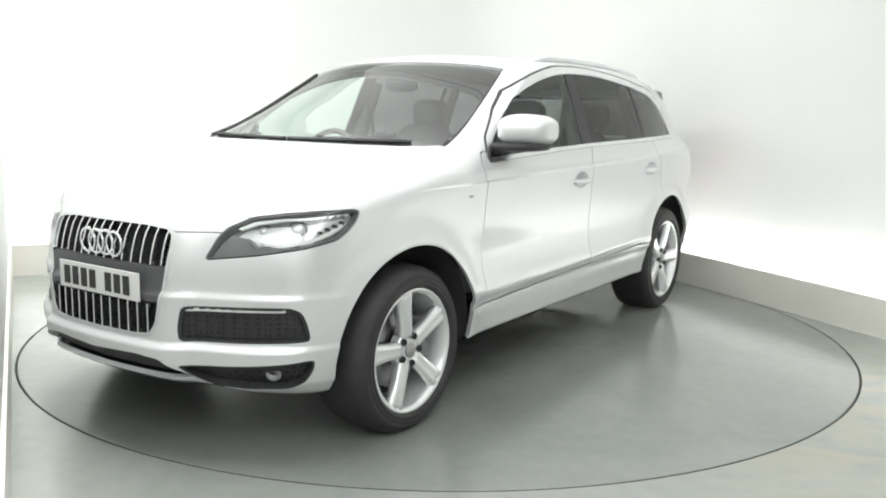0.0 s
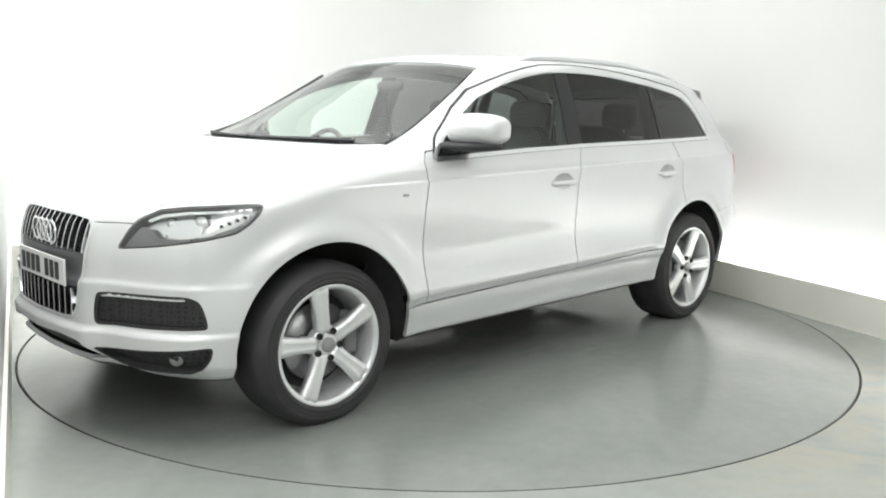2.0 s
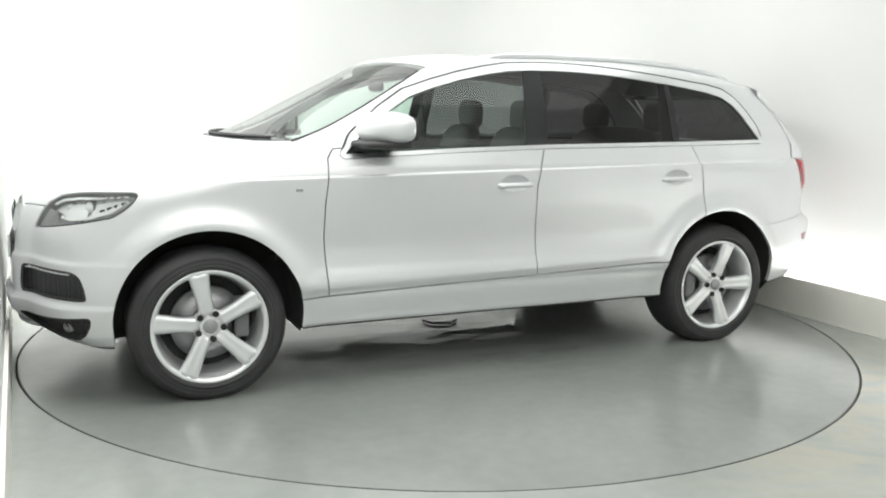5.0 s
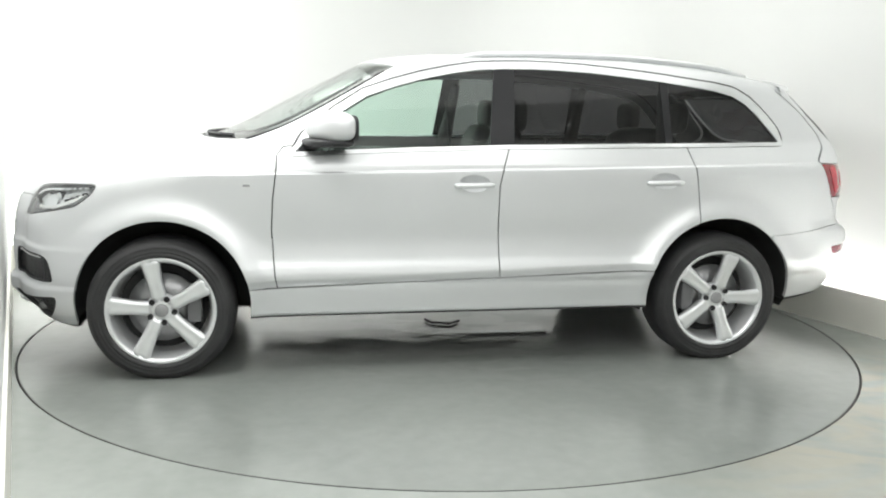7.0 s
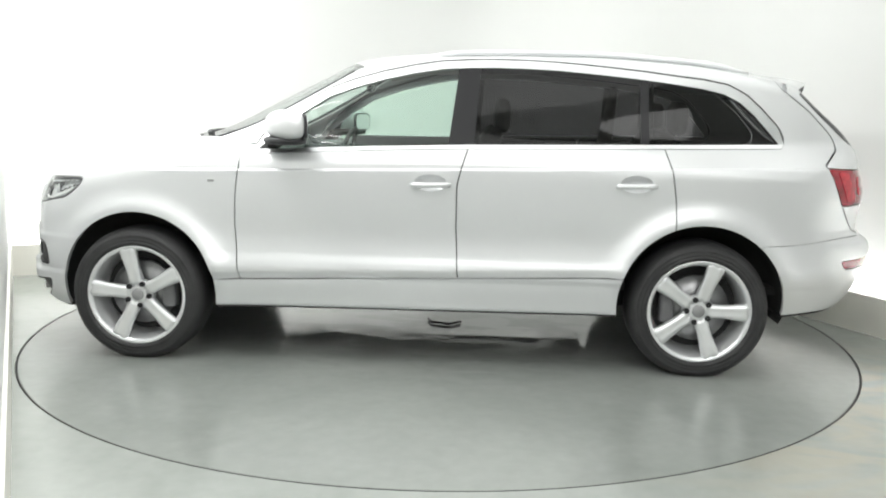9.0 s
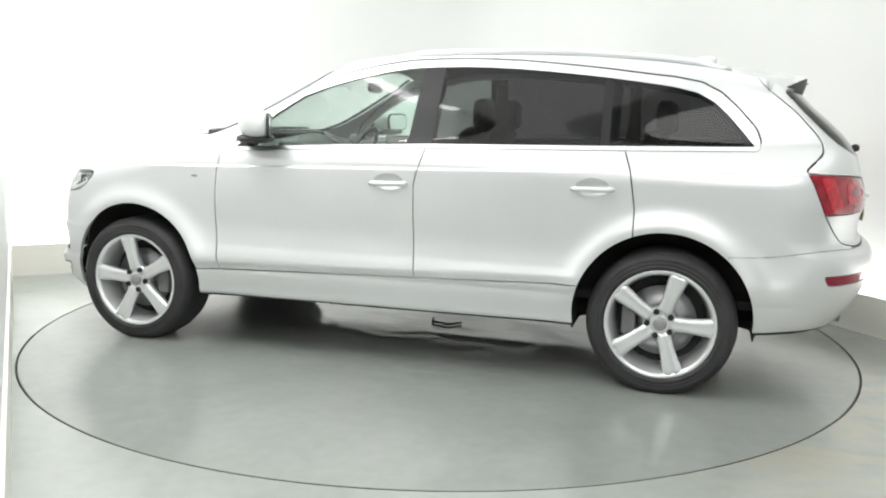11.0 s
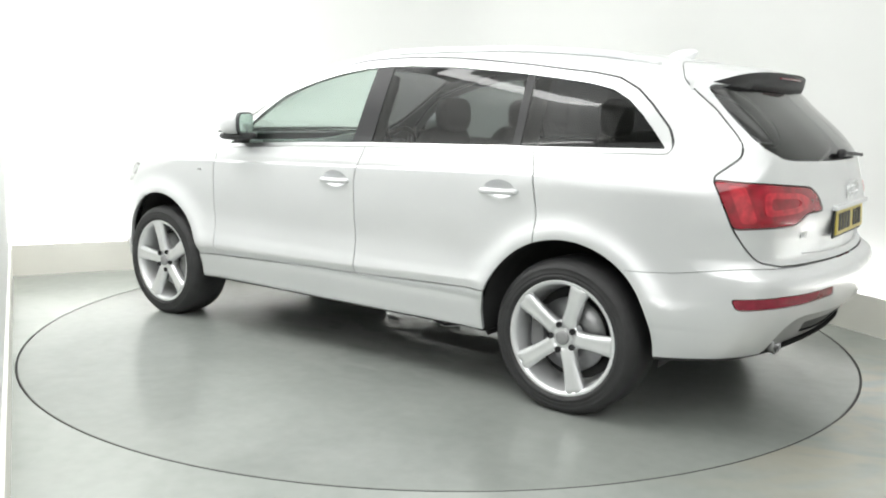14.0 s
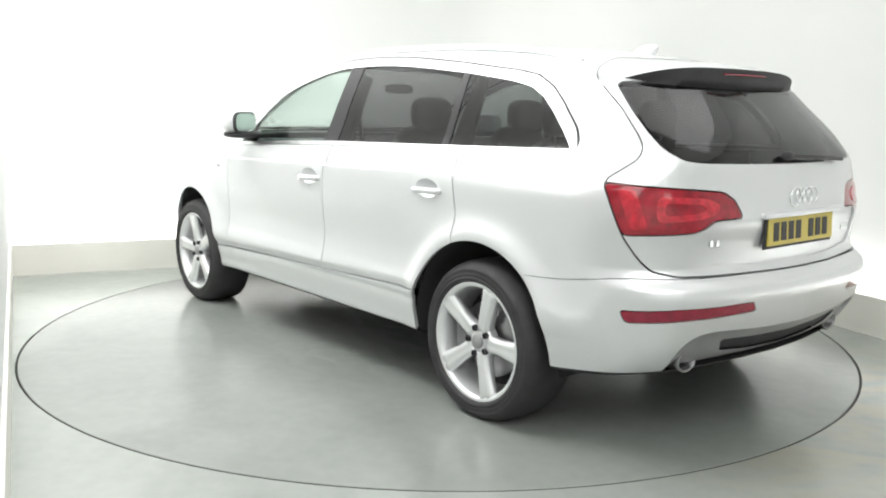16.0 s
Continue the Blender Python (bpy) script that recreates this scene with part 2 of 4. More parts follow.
def ease(v, a, b):
    s = np.clip((v - a) / (b - a), 0, 1)
    return s * s * (3 - 2 * s)


# the car's curves: x forward, y to its left, z up, from the ground midway between the axles
AXLE, HUB = 1.501, 0.342   # the hub's height in the body's own space
CAR_LIFT = 0.011
SIDE = pairs((0.25, 0.89), (0.29, 0.918), (0.312, 0.934), (0.35, 0.940), (0.44, 0.954), (0.462, 0.955), (0.49, 0.964), (0.515, 0.966), (0.54, 0.963), (0.60, 0.951), (0.72, 0.943),
             (0.90, 0.948), (1.03, 0.952), (1.075, 0.950), (1.10, 0.944), (1.18, 0.920), (1.215, 0.904), (1.40, 0.835), (1.55, 0.772),
             (1.63, 0.735), (1.72, 0.66))
TAPER = pairs((-2.7, 0.82), (-2.4, 0.905), (-2.1, 0.952), (-1.7, 0.985), (-1.2, 1.0), (1.1, 1.0), (1.5, 0.985), (1.8, 0.95), (2.05, 0.89), (2.3, 0.78), (2.5, 0.6))
GLASS_TAPER = pairs((-2.4, 0.84), (-2.0, 0.90), (-1.5, 0.955), (-0.8, 0.995), (-0.2, 1.0), (0.4, 0.985), (0.8, 0.96), (1.2, 0.93), (2.0, 0.9))
TOP = pairs((-2.7, 1.20), (-2.4, 1.45), (-2.2, 1.525), (-2.0, 1.580), (-1.7, 1.632), (-1.3, 1.675), (-0.9, 1.697), (-0.5, 1.700), (-0.15, 1.693),
            (0.1, 1.682), (0.25, 1.667), (0.42, 1.630), (0.6, 1.545), (0.9, 1.392), (1.15, 1.262), (1.25, 1.222), (1.4, 1.192), (1.7, 1.138), (2.0, 1.058),
            (2.2, 0.978), (2.31, 0.915), (2.37, 0.86), (2.45, 0.70))
NOSE = pairs((0.22, 2.20), (0.27, 2.30), (0.32, 2.355), (0.385, 2.392), (0.435, 2.395), (0.465, 2.368), (0.60, 2.367), (0.635, 2.368), (0.66, 2.355), (0.75, 2.347), (0.86, 2.318), (0.93, 2.28), (1.05, 2.2), (1.3, 2.0))
NOSE_PLAN = pairs((0, 0), (0.2, 0.01), (0.38, 0.035), (0.48, 0.105), (0.62, 0.165), (0.75, 0.240), (0.83, 0.308), (0.90, 0.45), (1.1, 1.2))
TAIL = pairs((0.22, -2.20), (0.32, -2.36), (0.40, -2.44), (0.50, -2.50), (0.60, -2.535), (0.665, -2.545), (0.70, -2.535), (0.735, -2.492), (0.78, -2.464), (0.86, -2.470), (0.94, -2.486), (1.00, -2.478),
             (1.08, -2.455), (1.17, -2.43), (1.25, -2.375), (1.46, -2.155), (1.60, -2.05), (1.75, -2.0))
TAIL_PLAN = pairs((0, 0), (0.2, 0.008), (0.45, 0.04), (0.60, 0.072), (0.72, 0.120), (0.82, 0.205), (0.88, 0.315), (0.93, 0.46), (1.1, 1.2))
FLOORPAN = pairs((-2.6, 0.375), (-2.2, 0.335), (-1.9, 0.315), (-1.0, 0.295), (1.0, 0.285), (1.7, 0.27), (1.95, 0.24), (2.2, 0.235), (2.45, 0.25))


def pan_height(x, y):
    return FLOORPAN(x) + 0.05 * ease(np.abs(y), 0.62, 0.42) * ease(x, 1.8, 2.1)


def half_width(x, z):
    w = SIDE(z) * TAPER(x)
    w = w * (1 + (GLASS_TAPER(x) - 1) * ease(z, 1.02, 1.24))
    for a in (AXLE, -AXLE):
        r = np.hypot(x - a, z - 0.36)
        w = w + 0.034 * np.exp(-((r - 0.45) / 0.070) ** 2) * (z < 1.0) * (0.4 + 0.6 * ease(z, 0.36, 0.60))
    # doors are drawn in above the sill
    w = w - 0.008 * np.exp(-((z - 0.66) / 0.12) ** 2) * ease(np.abs(x), 1.15, 0.9)
    band = 0.478 - 0.0315 * x
    w = w - 0.012 * ease(z, band + 0.046, band) * (z > band) * ease(np.abs(x), 1.12, 1.0)
    # a pressed line runs from the wing to the tail lamp
    w = w - 0.012 * ease(z, 1.052 - 0.021 * x - 0.0045, 1.052 - 0.021 * x + 0.0045) * ease(x, 1.5, 1.2)
    return w


def top_height(x, y):
    bend = 0.27 * ease(x, -0.4, 0.3) * ease(x, 1.6, 1.1) - 0.16 * ease(-x, 1.4, 2.0)
    crown = 1 - 0.75 * np.exp(-((x - 1.15) / 0.3) ** 2)
    return TOP(x + bend * y * y) - (0.085 * y * y + 0.07 * y ** 4) * crown


def field(x, y, z):
    y = np.abs(y)
    f = smax(y - half_width(x, z), (z - top_height(x, y)) * 0.85, 0.05 + 0.05 * ease(x, 0.7, 1.3))
    f = smax(f, x - NOSE(z) + NOSE_PLAN(y), 0.05)
    f = smax(f, TAIL(z) + TAIL_PLAN(y) - x, 0.06)
    return smax(f, pan_height(x, y) - z, 0.03)


def gradient(p, e=0.002):
    g = np.empty_like(p)
    for i in range(3):
        d = np.zeros(3)
        d[i] = e
        g[:, i] = field(*(p + d).T) - field(*(p - d).T)
    return g / (np.linalg.norm(g, axis=1, keepdims=True) + 1e-12)


def settle(p, rounds=4):
    """Move points onto the car's skin."""
    for _ in range(rounds):
        e = 0.002
        f = field(*p.T)
        g = np.stack([(field(*(p + d).T) - field(*(p - d).T)) / (2 * e) for d in np.eye(3) * e], 1)
        p = p - g * (f / np.maximum((g * g).sum(1), 0.2))[:, None]
    return p


def skin(h):
    """The left half of the car's skin as points and triangles."""
    ax = [np.arange(a, b, h) for a, b in ((-2.66, 2.48), (-2 * h, 1.1), (0.2, 1.78))]
    f = field(ax[0][:, None, None], ax[1][None, :, None], ax[2][None, None, :])
    inside = f < 0
    n = [len(a) - 1 for a in ax]
    tot, cnt = np.zeros((*n, 3)), np.zeros(n)
    for axis in range(3):
        lo = [slice(None)] * 3
        hi = [slice(None)] * 3
        lo[axis], hi[axis] = slice(None, -1), slice(1, None)
        a, b = f[tuple(lo)], f[tuple(hi)]
        cross = (a < 0) != (b < 0)
        frac = np.where(cross, a / np.where(cross, a - b, 1), 0)
        o1, o2 = [k for k in range(3) if k != axis]
        for s1 in (0, 1):
            for s2 in (0, 1):
                cut = [slice(None)] * 3
                cut[o1], cut[o2] = slice(s1, s1 + n[o1]), slice(s2, s2 + n[o2])
                c, fr = cross[tuple(cut)], frac[tuple(cut)]
                cnt += c
                tot[..., axis] += fr * c
                tot[..., o1] += s1 * c
                tot[..., o2] += s2 * c
    used = cnt > 0
    number = np.full(n, -1)
    number[used] = np.arange(used.sum())
    cell = np.stack(np.nonzero(used), 1)
    p = (cell + tot[used] / cnt[used][:, None]) * h + np.array([a[0] for a in ax])
    p = settle(p)
    tris = []
    for axis in range(3):
        o1, o2 = (axis + 1) % 3, (axis + 2) % 3
        lo = [slice(1, -1)] * 3
        hi = [slice(1, -1)] * 3
        lo[axis], hi[axis] = slice(0, -1), slice(1, None)
        a, b = inside[tuple(lo)], inside[tuple(hi)]
        e = np.stack(np.nonzero(a != b), 1)
        flip = a[tuple(e.T)]
        base = e + 1
        base[:, axis] -= 1
        q = []
        for d1, d2 in ((1, 1), (0, 1), (0, 0), (1, 0)):
            c = base.copy()
            c[:, o1] -= d1
            c[:, o2] -= d2
            q.append(number[tuple(c.T)])
        q = np.stack(q, 1)
        q[~flip] = q[~flip][:, ::-1]
        tris += [q[:, [0, 1, 2]], q[:, [0, 2, 3]]]
    return p, np.concatenate(tris)


def split(mesh, value):
    """Cut a triangle mesh where value is zero: the part below zero and the part above."""
    p, t = mesh
    value = np.where(np.abs(value) < 1e-6, 1e-6, value)
    s = value[t] < 0
    k = s.sum(1)
    edges = []
    for i in range(3):
        j = (i + 1) % 3
        c = s[:, i] != s[:, j]
        edges.append(np.sort(np.stack([t[c, i], t[c, j]], 1), 1))
    edges = np.unique(np.concatenate(edges), axis=0) if len(t) else np.zeros((0, 2), int)
    a, b = edges[:, 0], edges[:, 1]
    w = (value[a] / (value[a] - value[b]))[:, None]
    pts = np.concatenate([p, p[a] * (1 - w) + p[b] * w])
    key = {(int(x), int(y)): len(p) + i for i, (x, y) in enumerate(edges)}
    below, above = [t[k == 3]], [t[k == 0]]
    extra = {True: [], False: []}
    for r in np.nonzero((k == 1) | (k == 2))[0]:
        lone = k[r] == 1
        i = int(np.nonzero(s[r] == lone)[0][0])
        v0, v1, v2 = (int(t[r, (i + d) % 3]) for d in range(3))
        m1, m2 = key[(min(v0, v1), max(v0, v1))], key[(min(v0, v2), max(v0, v2))]
        extra[lone].append((v0, m1, m2))
        extra[not lone] += [(m1, v1, v2), (m1, v2, m2)]
    out = []
    for first, more in ((below, extra[True]), (above, extra[False])):
        tr = np.concatenate([first[0], np.array(more, int).reshape(-1, 3)])
        u, inv = np.unique(tr, return_inverse=True)
        out.append((pts[u], inv.reshape(-1, 3)))
    return out


def polygon_distance(q, poly):
    """Signed distance of 2D points to a closed outline, negative inside."""
    poly = np.array(poly, float)
    best, within = np.full(len(q), 1e9), np.zeros(len(q), bool)
    for a, b in zip(poly, np.roll(poly, -1, 0)):
        d = b - a
        s = np.clip(((q - a) @ d) / (d @ d + 1e-12), 0, 1)
        best = np.minimum(best, ((q - a - s[:, None] * d) ** 2).sum(1))
        hit = (a[1] > q[:, 1]) != (b[1] > q[:, 1])
        within ^= hit & (q[:, 0] < d[0] * (q[:, 1] - a[1]) / (d[1] if d[1] else 1e-9) + a[0])
    return np.sqrt(best) * np.where(within, -1, 1)


def rounded(poly, r=0.02, n=4):
    """A closed outline with its corners rounded."""
    out, m = [], len(poly)
    for i in range(m):
        a, b, c = (np.array(poly[(i + d) % m], float) for d in (-1, 0, 1))
        u, v = a - b, c - b
        lu, lv = np.linalg.norm(u), np.linalg.norm(v)
        k = min(r, 0.45 * lu, 0.45 * lv)
        s, e = b + u / lu * k, b + v / lv * k
        out += [tuple((1 - w) ** 2 * s + 2 * w * (1 - w) * b + w * w * e) for w in np.linspace(0, 1, n)]
    return out


# ---- car materials ----
def honeycomb(name):
    m = material(name, (0.02, 0.02, 0.021), 0.45)
    nt = m.node_tree
    b = nt.nodes["Principled BSDF"]
    tc = nt.nodes.new("ShaderNodeTexCoord")
    v = nt.nodes.new("ShaderNodeTexVoronoi")
    v.feature = "DISTANCE_TO_EDGE"
    v.inputs["Scale"].default_value, v.inputs["Randomness"].default_value = 48, 0.25
    r = nt.nodes.new("ShaderNodeValToRGB")
    r.color_ramp.elements[0].position, r.color_ramp.elements[0].color = 0.10, (0.024, 0.024, 0.026, 1)
    r.color_ramp.elements[1].position, r.color_ramp.elements[1].color = 0.22, (0.007, 0.007, 0.007, 1)
    bp = nt.nodes.new("ShaderNodeBump")
    bp.invert = True
    bp.inputs["Strength"].default_value, bp.inputs["Distance"].default_value = 0.8, 0.006
    nt.links.new(tc.outputs["Object"], v.inputs["Vector"])
    nt.links.new(v.outputs["Distance"], r.inputs["Fac"])
    nt.links.new(v.outputs["Distance"], bp.inputs["Height"])
    nt.links.new(r.outputs["Color"], b.inputs["Base Color"])
    nt.links.new(bp.outputs["Normal"], b.inputs["Normal"])
    return m


PAINT = material("white_car_paint", (0.76, 0.77, 0.78), 0.40, metal=0.55, coat=0.55, spec=0.4, vary=0.012, scale=3.0)
CHROME = material("bright_chrome", (0.86, 0.87, 0.88), 0.10, metal=1.0)
TRIM = material("satin_aluminium_trim", (0.84, 0.85, 0.86), 0.28, metal=1.0)
ALLOY = material("silver_alloy_paint", (0.82, 0.83, 0.84), 0.32, metal=0.6, coat=0.6, vary=0.03, scale=12)
RUBBER = material("tyre_rubber", (0.030, 0.030, 0.031), 0.62, vary=0.25, scale=9, bump=0.12, bump_scale=120)
BLACK = material("gloss_black_trim", (0.016, 0.016, 0.018), 0.32, spec=0.35)
MATT = material("matt_black_plastic", (0.028, 0.028, 0.030), 0.55, vary=0.2, scale=14, bump=0.1, bump_scale=200)
UNDER = material("undertray_plastic", (0.028, 0.028, 0.028), 0.8, vary=0.3, scale=6)
GREY = material("grey_bezel_plastic", (0.17, 0.17, 0.175), 0.35, vary=0.1, scale=10)
PANEL_GREY = material("dark_grey_grille_panel", (0.095, 0.095, 0.10), 0.4)
LENS_RED = material("red_lamp_lens", (0.30, 0.009, 0.022), 0.12, coat=0.8, vary=0.35, scale=22)
LENS_BRIGHT = material("bright_red_lamp_element", (0.52, 0.022, 0.04), 0.15, coat=0.8, vary=0.3, scale=35)
LENS_DARK = material("dark_red_reflector", (0.27, 0.012, 0.035), 0.2, coat=0.6, vary=0.2, scale=30)
CLEAR = tinted_glass("clear_lamp_cover", (0.96, 0.97, 0.97))
GLASS_FRONT = tinted_glass("green_tinted_glass", (0.80, 0.92, 0.86))
GLASS_SCREEN = tinted_glass("clear_windscreen_glass", (0.93, 0.98, 0.955), 0.13)
GLASS_DARK = tinted_glass("privacy_glass", (0.17, 0.17, 0.175), 0.045)
GLASS_TAIL = tinted_glass("rear_privacy_glass", (0.20, 0.20, 0.205), 0.10)
SEAT = material("dark_grey_leather", (0.050, 0.050, 0.053), 0.5, vary=0.2, scale=8, bump=0.2, bump_scale=180)
DASH = material("charcoal_dashboard_plastic", (0.055, 0.057, 0.058), 0.6, vary=0.1, scale=10)
LINER = material("pale_headliner_cloth", (0.45, 0.45, 0.43), 0.9)
STEEL = material("brake_disc_steel", (0.34, 0.34, 0.345), 0.36, metal=0.9, vary=0.15, scale=15)
PLATE_WHITE = material("white_plate_film", (0.80, 0.80, 0.79), 0.35)
PLATE_YELLOW = material("yellow_plate_film", (0.62, 0.50, 0.10), 0.35)
SILVER = material("silver_reflector", (0.82, 0.83, 0.84), 0.32, metal=0.55)
HOUSING = material("grey_lamp_housing", (0.50, 0.51, 0.52), 0.3, metal=0.6, vary=0.25, scale=40)
DIFF_GREY = material("silver_grey_plastic", (0.33, 0.33, 0.335), 0.35, metal=0.3, vary=0.08, scale=8)
HONEYCOMB = honeycomb("honeycomb_mesh")
INK = material("black_plate_ink", (0.03, 0.03, 0.03), 0.5)

CAR = new("car")
tagged(CAR, "white sport utility car with silver alloy wheels on the turntable", "car")


def empty_part(name, parent, m=None, label=""):
    ob = new(name)
    ob.parent = parent
    if m is not None:
        ob.matrix_basis = m
    return tagged(ob, label) if label else ob


# ---- the skin cut into panels ----
def flat_side(p):
    return p[:, [0, 2]]


def flat_end(p):
    return p[:, [1, 2]]


def flat_top(p):
    return p[:, [0, 1]]


DEG = math.radians(1) * 1.05


def wrap_front(p):
    return np.stack([np.arctan2(p[:, 1], p[:, 0] - 1.2) * 1.05, p[:, 2]], 1)


def wrap_rear(p):
    return np.stack([np.arctan2(p[:, 1], -p[:, 0] - 1.6) * 1.05, p[:, 2]], 1)


def turned(poly, r=0.015):
    """An outline in degrees round a corner and metres of height, as wrap_front and wrap_rear lay it out."""
    return rounded([(a * DEG, z) for a, z in poly], r)


def region(mesh, view, poly, where):
    """Distances of a mesh's points to an outline seen in a view, taken only where the mask allows."""
    d = np.full(len(mesh[0]), 0.5)
    m = where(mesh[0])
    d[m] = polygon_distance(view(mesh[0][m]), poly)
    return d


def carve(mesh, view, poly, where, gap=0.0):
    """Cut an outline out of a mesh: the piece, and the rest with a joint between."""
    d = region(mesh, view, poly, where)
    if gap:
        return split(mesh, d + gap)[0], split(mesh, d - gap)[1]
    return split(mesh, d)


def mirrored(mesh):
    p, t = mesh
    return p * np.array([1, -1, 1]), t[:, ::-1]


def both(mesh):
    """A half and its mirror image, welded at the middle."""
    p, t = mesh
    q, s = mirrored(mesh)
    index = np.arange(len(p)) + len(p)
    mid = np.abs(p[:, 1]) < 1e-4
    index[mid] = np.nonzero(mid)[0]
    tr = np.concatenate([t, index[s]])
    u, inv = np.unique(tr, return_inverse=True)
    return np.concatenate([p, q])[u], inv.reshape(-1, 3)


def panel(name, mesh, mat, parent, depth=0.014, push=0.0, label=""):
    """A sheet of the skin as one mesh, with its edges turned in by depth; push moves it along the skin's normals."""
    p, t = mesh
    n = gradient(p)
    p = p + n * (np.asarray(push)[..., None] if np.ndim(push) else push)
    verts, tris = [p], [t]
    normals = [n]
    if depth:
        e = np.concatenate([t[:, [0, 1]], t[:, [1, 2]], t[:, [2, 0]]])
        _, inv, cnt = np.unique(np.sort(e, 1), axis=0, return_inverse=True, return_counts=True)
        rim = e[cnt[inv.ravel()] == 1]
        rim = rim[~((np.abs(p[rim[:, 0], 1]) < 1e-4) & (np.abs(p[rim[:, 1], 1]) < 1e-4))]
        a, b, k, c = rim[:, 0], rim[:, 1], len(p), len(rim)
        verts += [p[a], p[b], p[b] - n[b] * depth, p[a] - n[a] * depth]
        normals.append(np.zeros((4 * c, 3)))
        i = np.arange(c)
        tris += [np.stack([k + i + c, k + i, k + i + 3 * c], 1), np.stack([k + i + c, k + i + 3 * c, k + i + 2 * c], 1)]
    verts, tris, normals = np.concatenate(verts), np.concatenate(tris), np.concatenate(normals)
    me = bpy.data.meshes.new(name)
    me.from_pydata(verts.tolist(), [], tris.tolist())
    me.materials.append(mat)
    me.shade_smooth()
    me.normals_split_custom_set_from_vertices(normals.tolist())
    ob = new(name, me)
    ob.parent = parent
    return tagged(ob, label) if label else ob


def pair_panels(name, mesh, mat, parent, depth=0.014, push=0.0, label=""):
    return [panel(name, m, mat, parent, depth, push, label) for m in (mesh, mirrored(mesh))]


def skin_point(view, a, z):
    """The skin's point at an end view's y (or an angle) and height."""
    lo, hi = 0.4, 3.0
    for _ in range(40):
        r = (lo + hi) / 2
        if view == "front":
            q = (r, a, z)
        elif view == "rear":
            q = (-r, a, z)
        elif view == "wrap_front":
            q = (1.2 + (r - 0.4) * math.cos(math.radians(a)), (r - 0.4) * math.sin(math.radians(a)), z)
        elif view == "wrap_rear":
            q = (-1.6 - (r - 0.4) * math.cos(math.radians(a)), (r - 0.4) * math.sin(math.radians(a)), z)
        else:
            q = (a, r - 0.4, z)
        if field(np.float64(q[0]), np.float64(q[1]), np.float64(q[2])) < 0:
            lo = r
        else:
            hi = r
    return Vector(q)


# outlines on the skin
GLASS = [(0.838, 1.137), (0.751, 1.219), (0.608, 1.332), (0.463, 1.423), (0.32, 1.474), (0.168, 1.517), (0.02, 1.549), (-0.130, 1.573), (-0.28, 1.581), (-0.430, 1.584),
         (-0.58, 1.581), (-0.731, 1.574), (-0.88, 1.562), (-1.031, 1.548), (-1.18, 1.533), (-1.333, 1.514), (-1.49, 1.492), (-1.608, 1.465), (-1.69, 1.42), (-1.758, 1.359),
         (-1.83, 1.28), (-1.888, 1.211), (-1.60, 1.206), (-1.317, 1.201), (-0.80, 1.193), (-0.282, 1.184), (0.2, 1.168), (0.568, 1.151)]
DOOR_FRONT = [(0.955, 0.742), (0.948, 0.90), (0.93, 1.04), (0.925, 1.12), (0.893, 1.165), (0.82, 1.170), (0.30, 1.30), (-0.285, 1.30), (-0.282, 1.186), (-0.245, 1.07), (-0.222, 0.971), (-0.221, 0.763), (-0.231, 0.527), (-0.24, 0.44), (0.50, 0.435), (0.925, 0.43), (0.94, 0.507)]
DOOR_REAR = [(-0.285, 1.30), (-1.225, 1.30), (-1.235, 1.24), (-1.286, 1.186), (-1.323, 1.078), (-1.351, 0.90), (-1.351, 0.74), (-1.28, 0.62),
             (-1.13, 0.45), (-0.24, 0.44), (-0.231, 0.527), (-0.221, 0.763), (-0.222, 0.971), (-0.245, 1.07), (-0.282, 1.186)]
HEADLIGHT = [(25.6, 0.783), (27.7, 0.858), (29.7, 0.902), (34.7, 0.944), (41, 0.960), (47.2, 0.968), (55.2, 0.970), (56.3, 0.962), (55.6, 0.930), (53.5, 0.890), (51.0, 0.858), (44.8, 0.833), (35.2, 0.804)]
FOG = [(21.4, 0.604), (32.1, 0.611), (42.0, 0.613), (44.2, 0.593), (45.2, 0.542), (45.8, 0.478), (33.1, 0.470), (20.9, 0.466), (20.7, 0.522)]
LOW = [(20.6, 0.375), (34.2, 0.388), (46.6, 0.407), (46.2, 0.360), (44.6, 0.312), (41.3, 0.280), (33.0, 0.270), (27.0, 0.274), (23.7, 0.318)]
GRILLE = [(0.0, 0.911), (0.24, 0.910), (0.345, 0.902), (0.385, 0.878), (0.392, 0.830), (0.387, 0.759), (0.370, 0.640), (0.345, 0.525), (0.312, 0.478), (0.230, 0.470), (0.0, 0.468),
          (-0.1, 0.468), (-0.1, 0.911)]
LIP = [(0.0, 0.398), (0.25, 0.408), (0.37, 0.398), (0.47, 0.322), (0.38, 0.318), (0.20, 0.313), (0.0, 0.310), (-0.1, 0.310), (-0.1, 0.394)]
SCREEN = [(1.362, -0.1), (1.362, 0.05), (1.345, 0.25), (1.30, 0.45), (1.225, 0.64), (1.15, 0.735), (1.07, 0.795), (0.85, 0.755), (0.58, 0.70), (0.305, 0.645), (0.355, 0.50), (0.395, 0.371), (0.435, 0.18), (0.452, 0.0), (0.452, -0.1)]
BONNET = [(2.60, -0.2), (2.60, 0.60), (2.20, 0.60), (2.10, 0.61), (1.95, 0.69), (1.70, 0.755), (1.40, 0.79), (1.10, 0.80), (1.235, 0.645), (1.315, 0.45), (1.36, 0.25), (1.375, 0.05), (1.375, -0.2)]
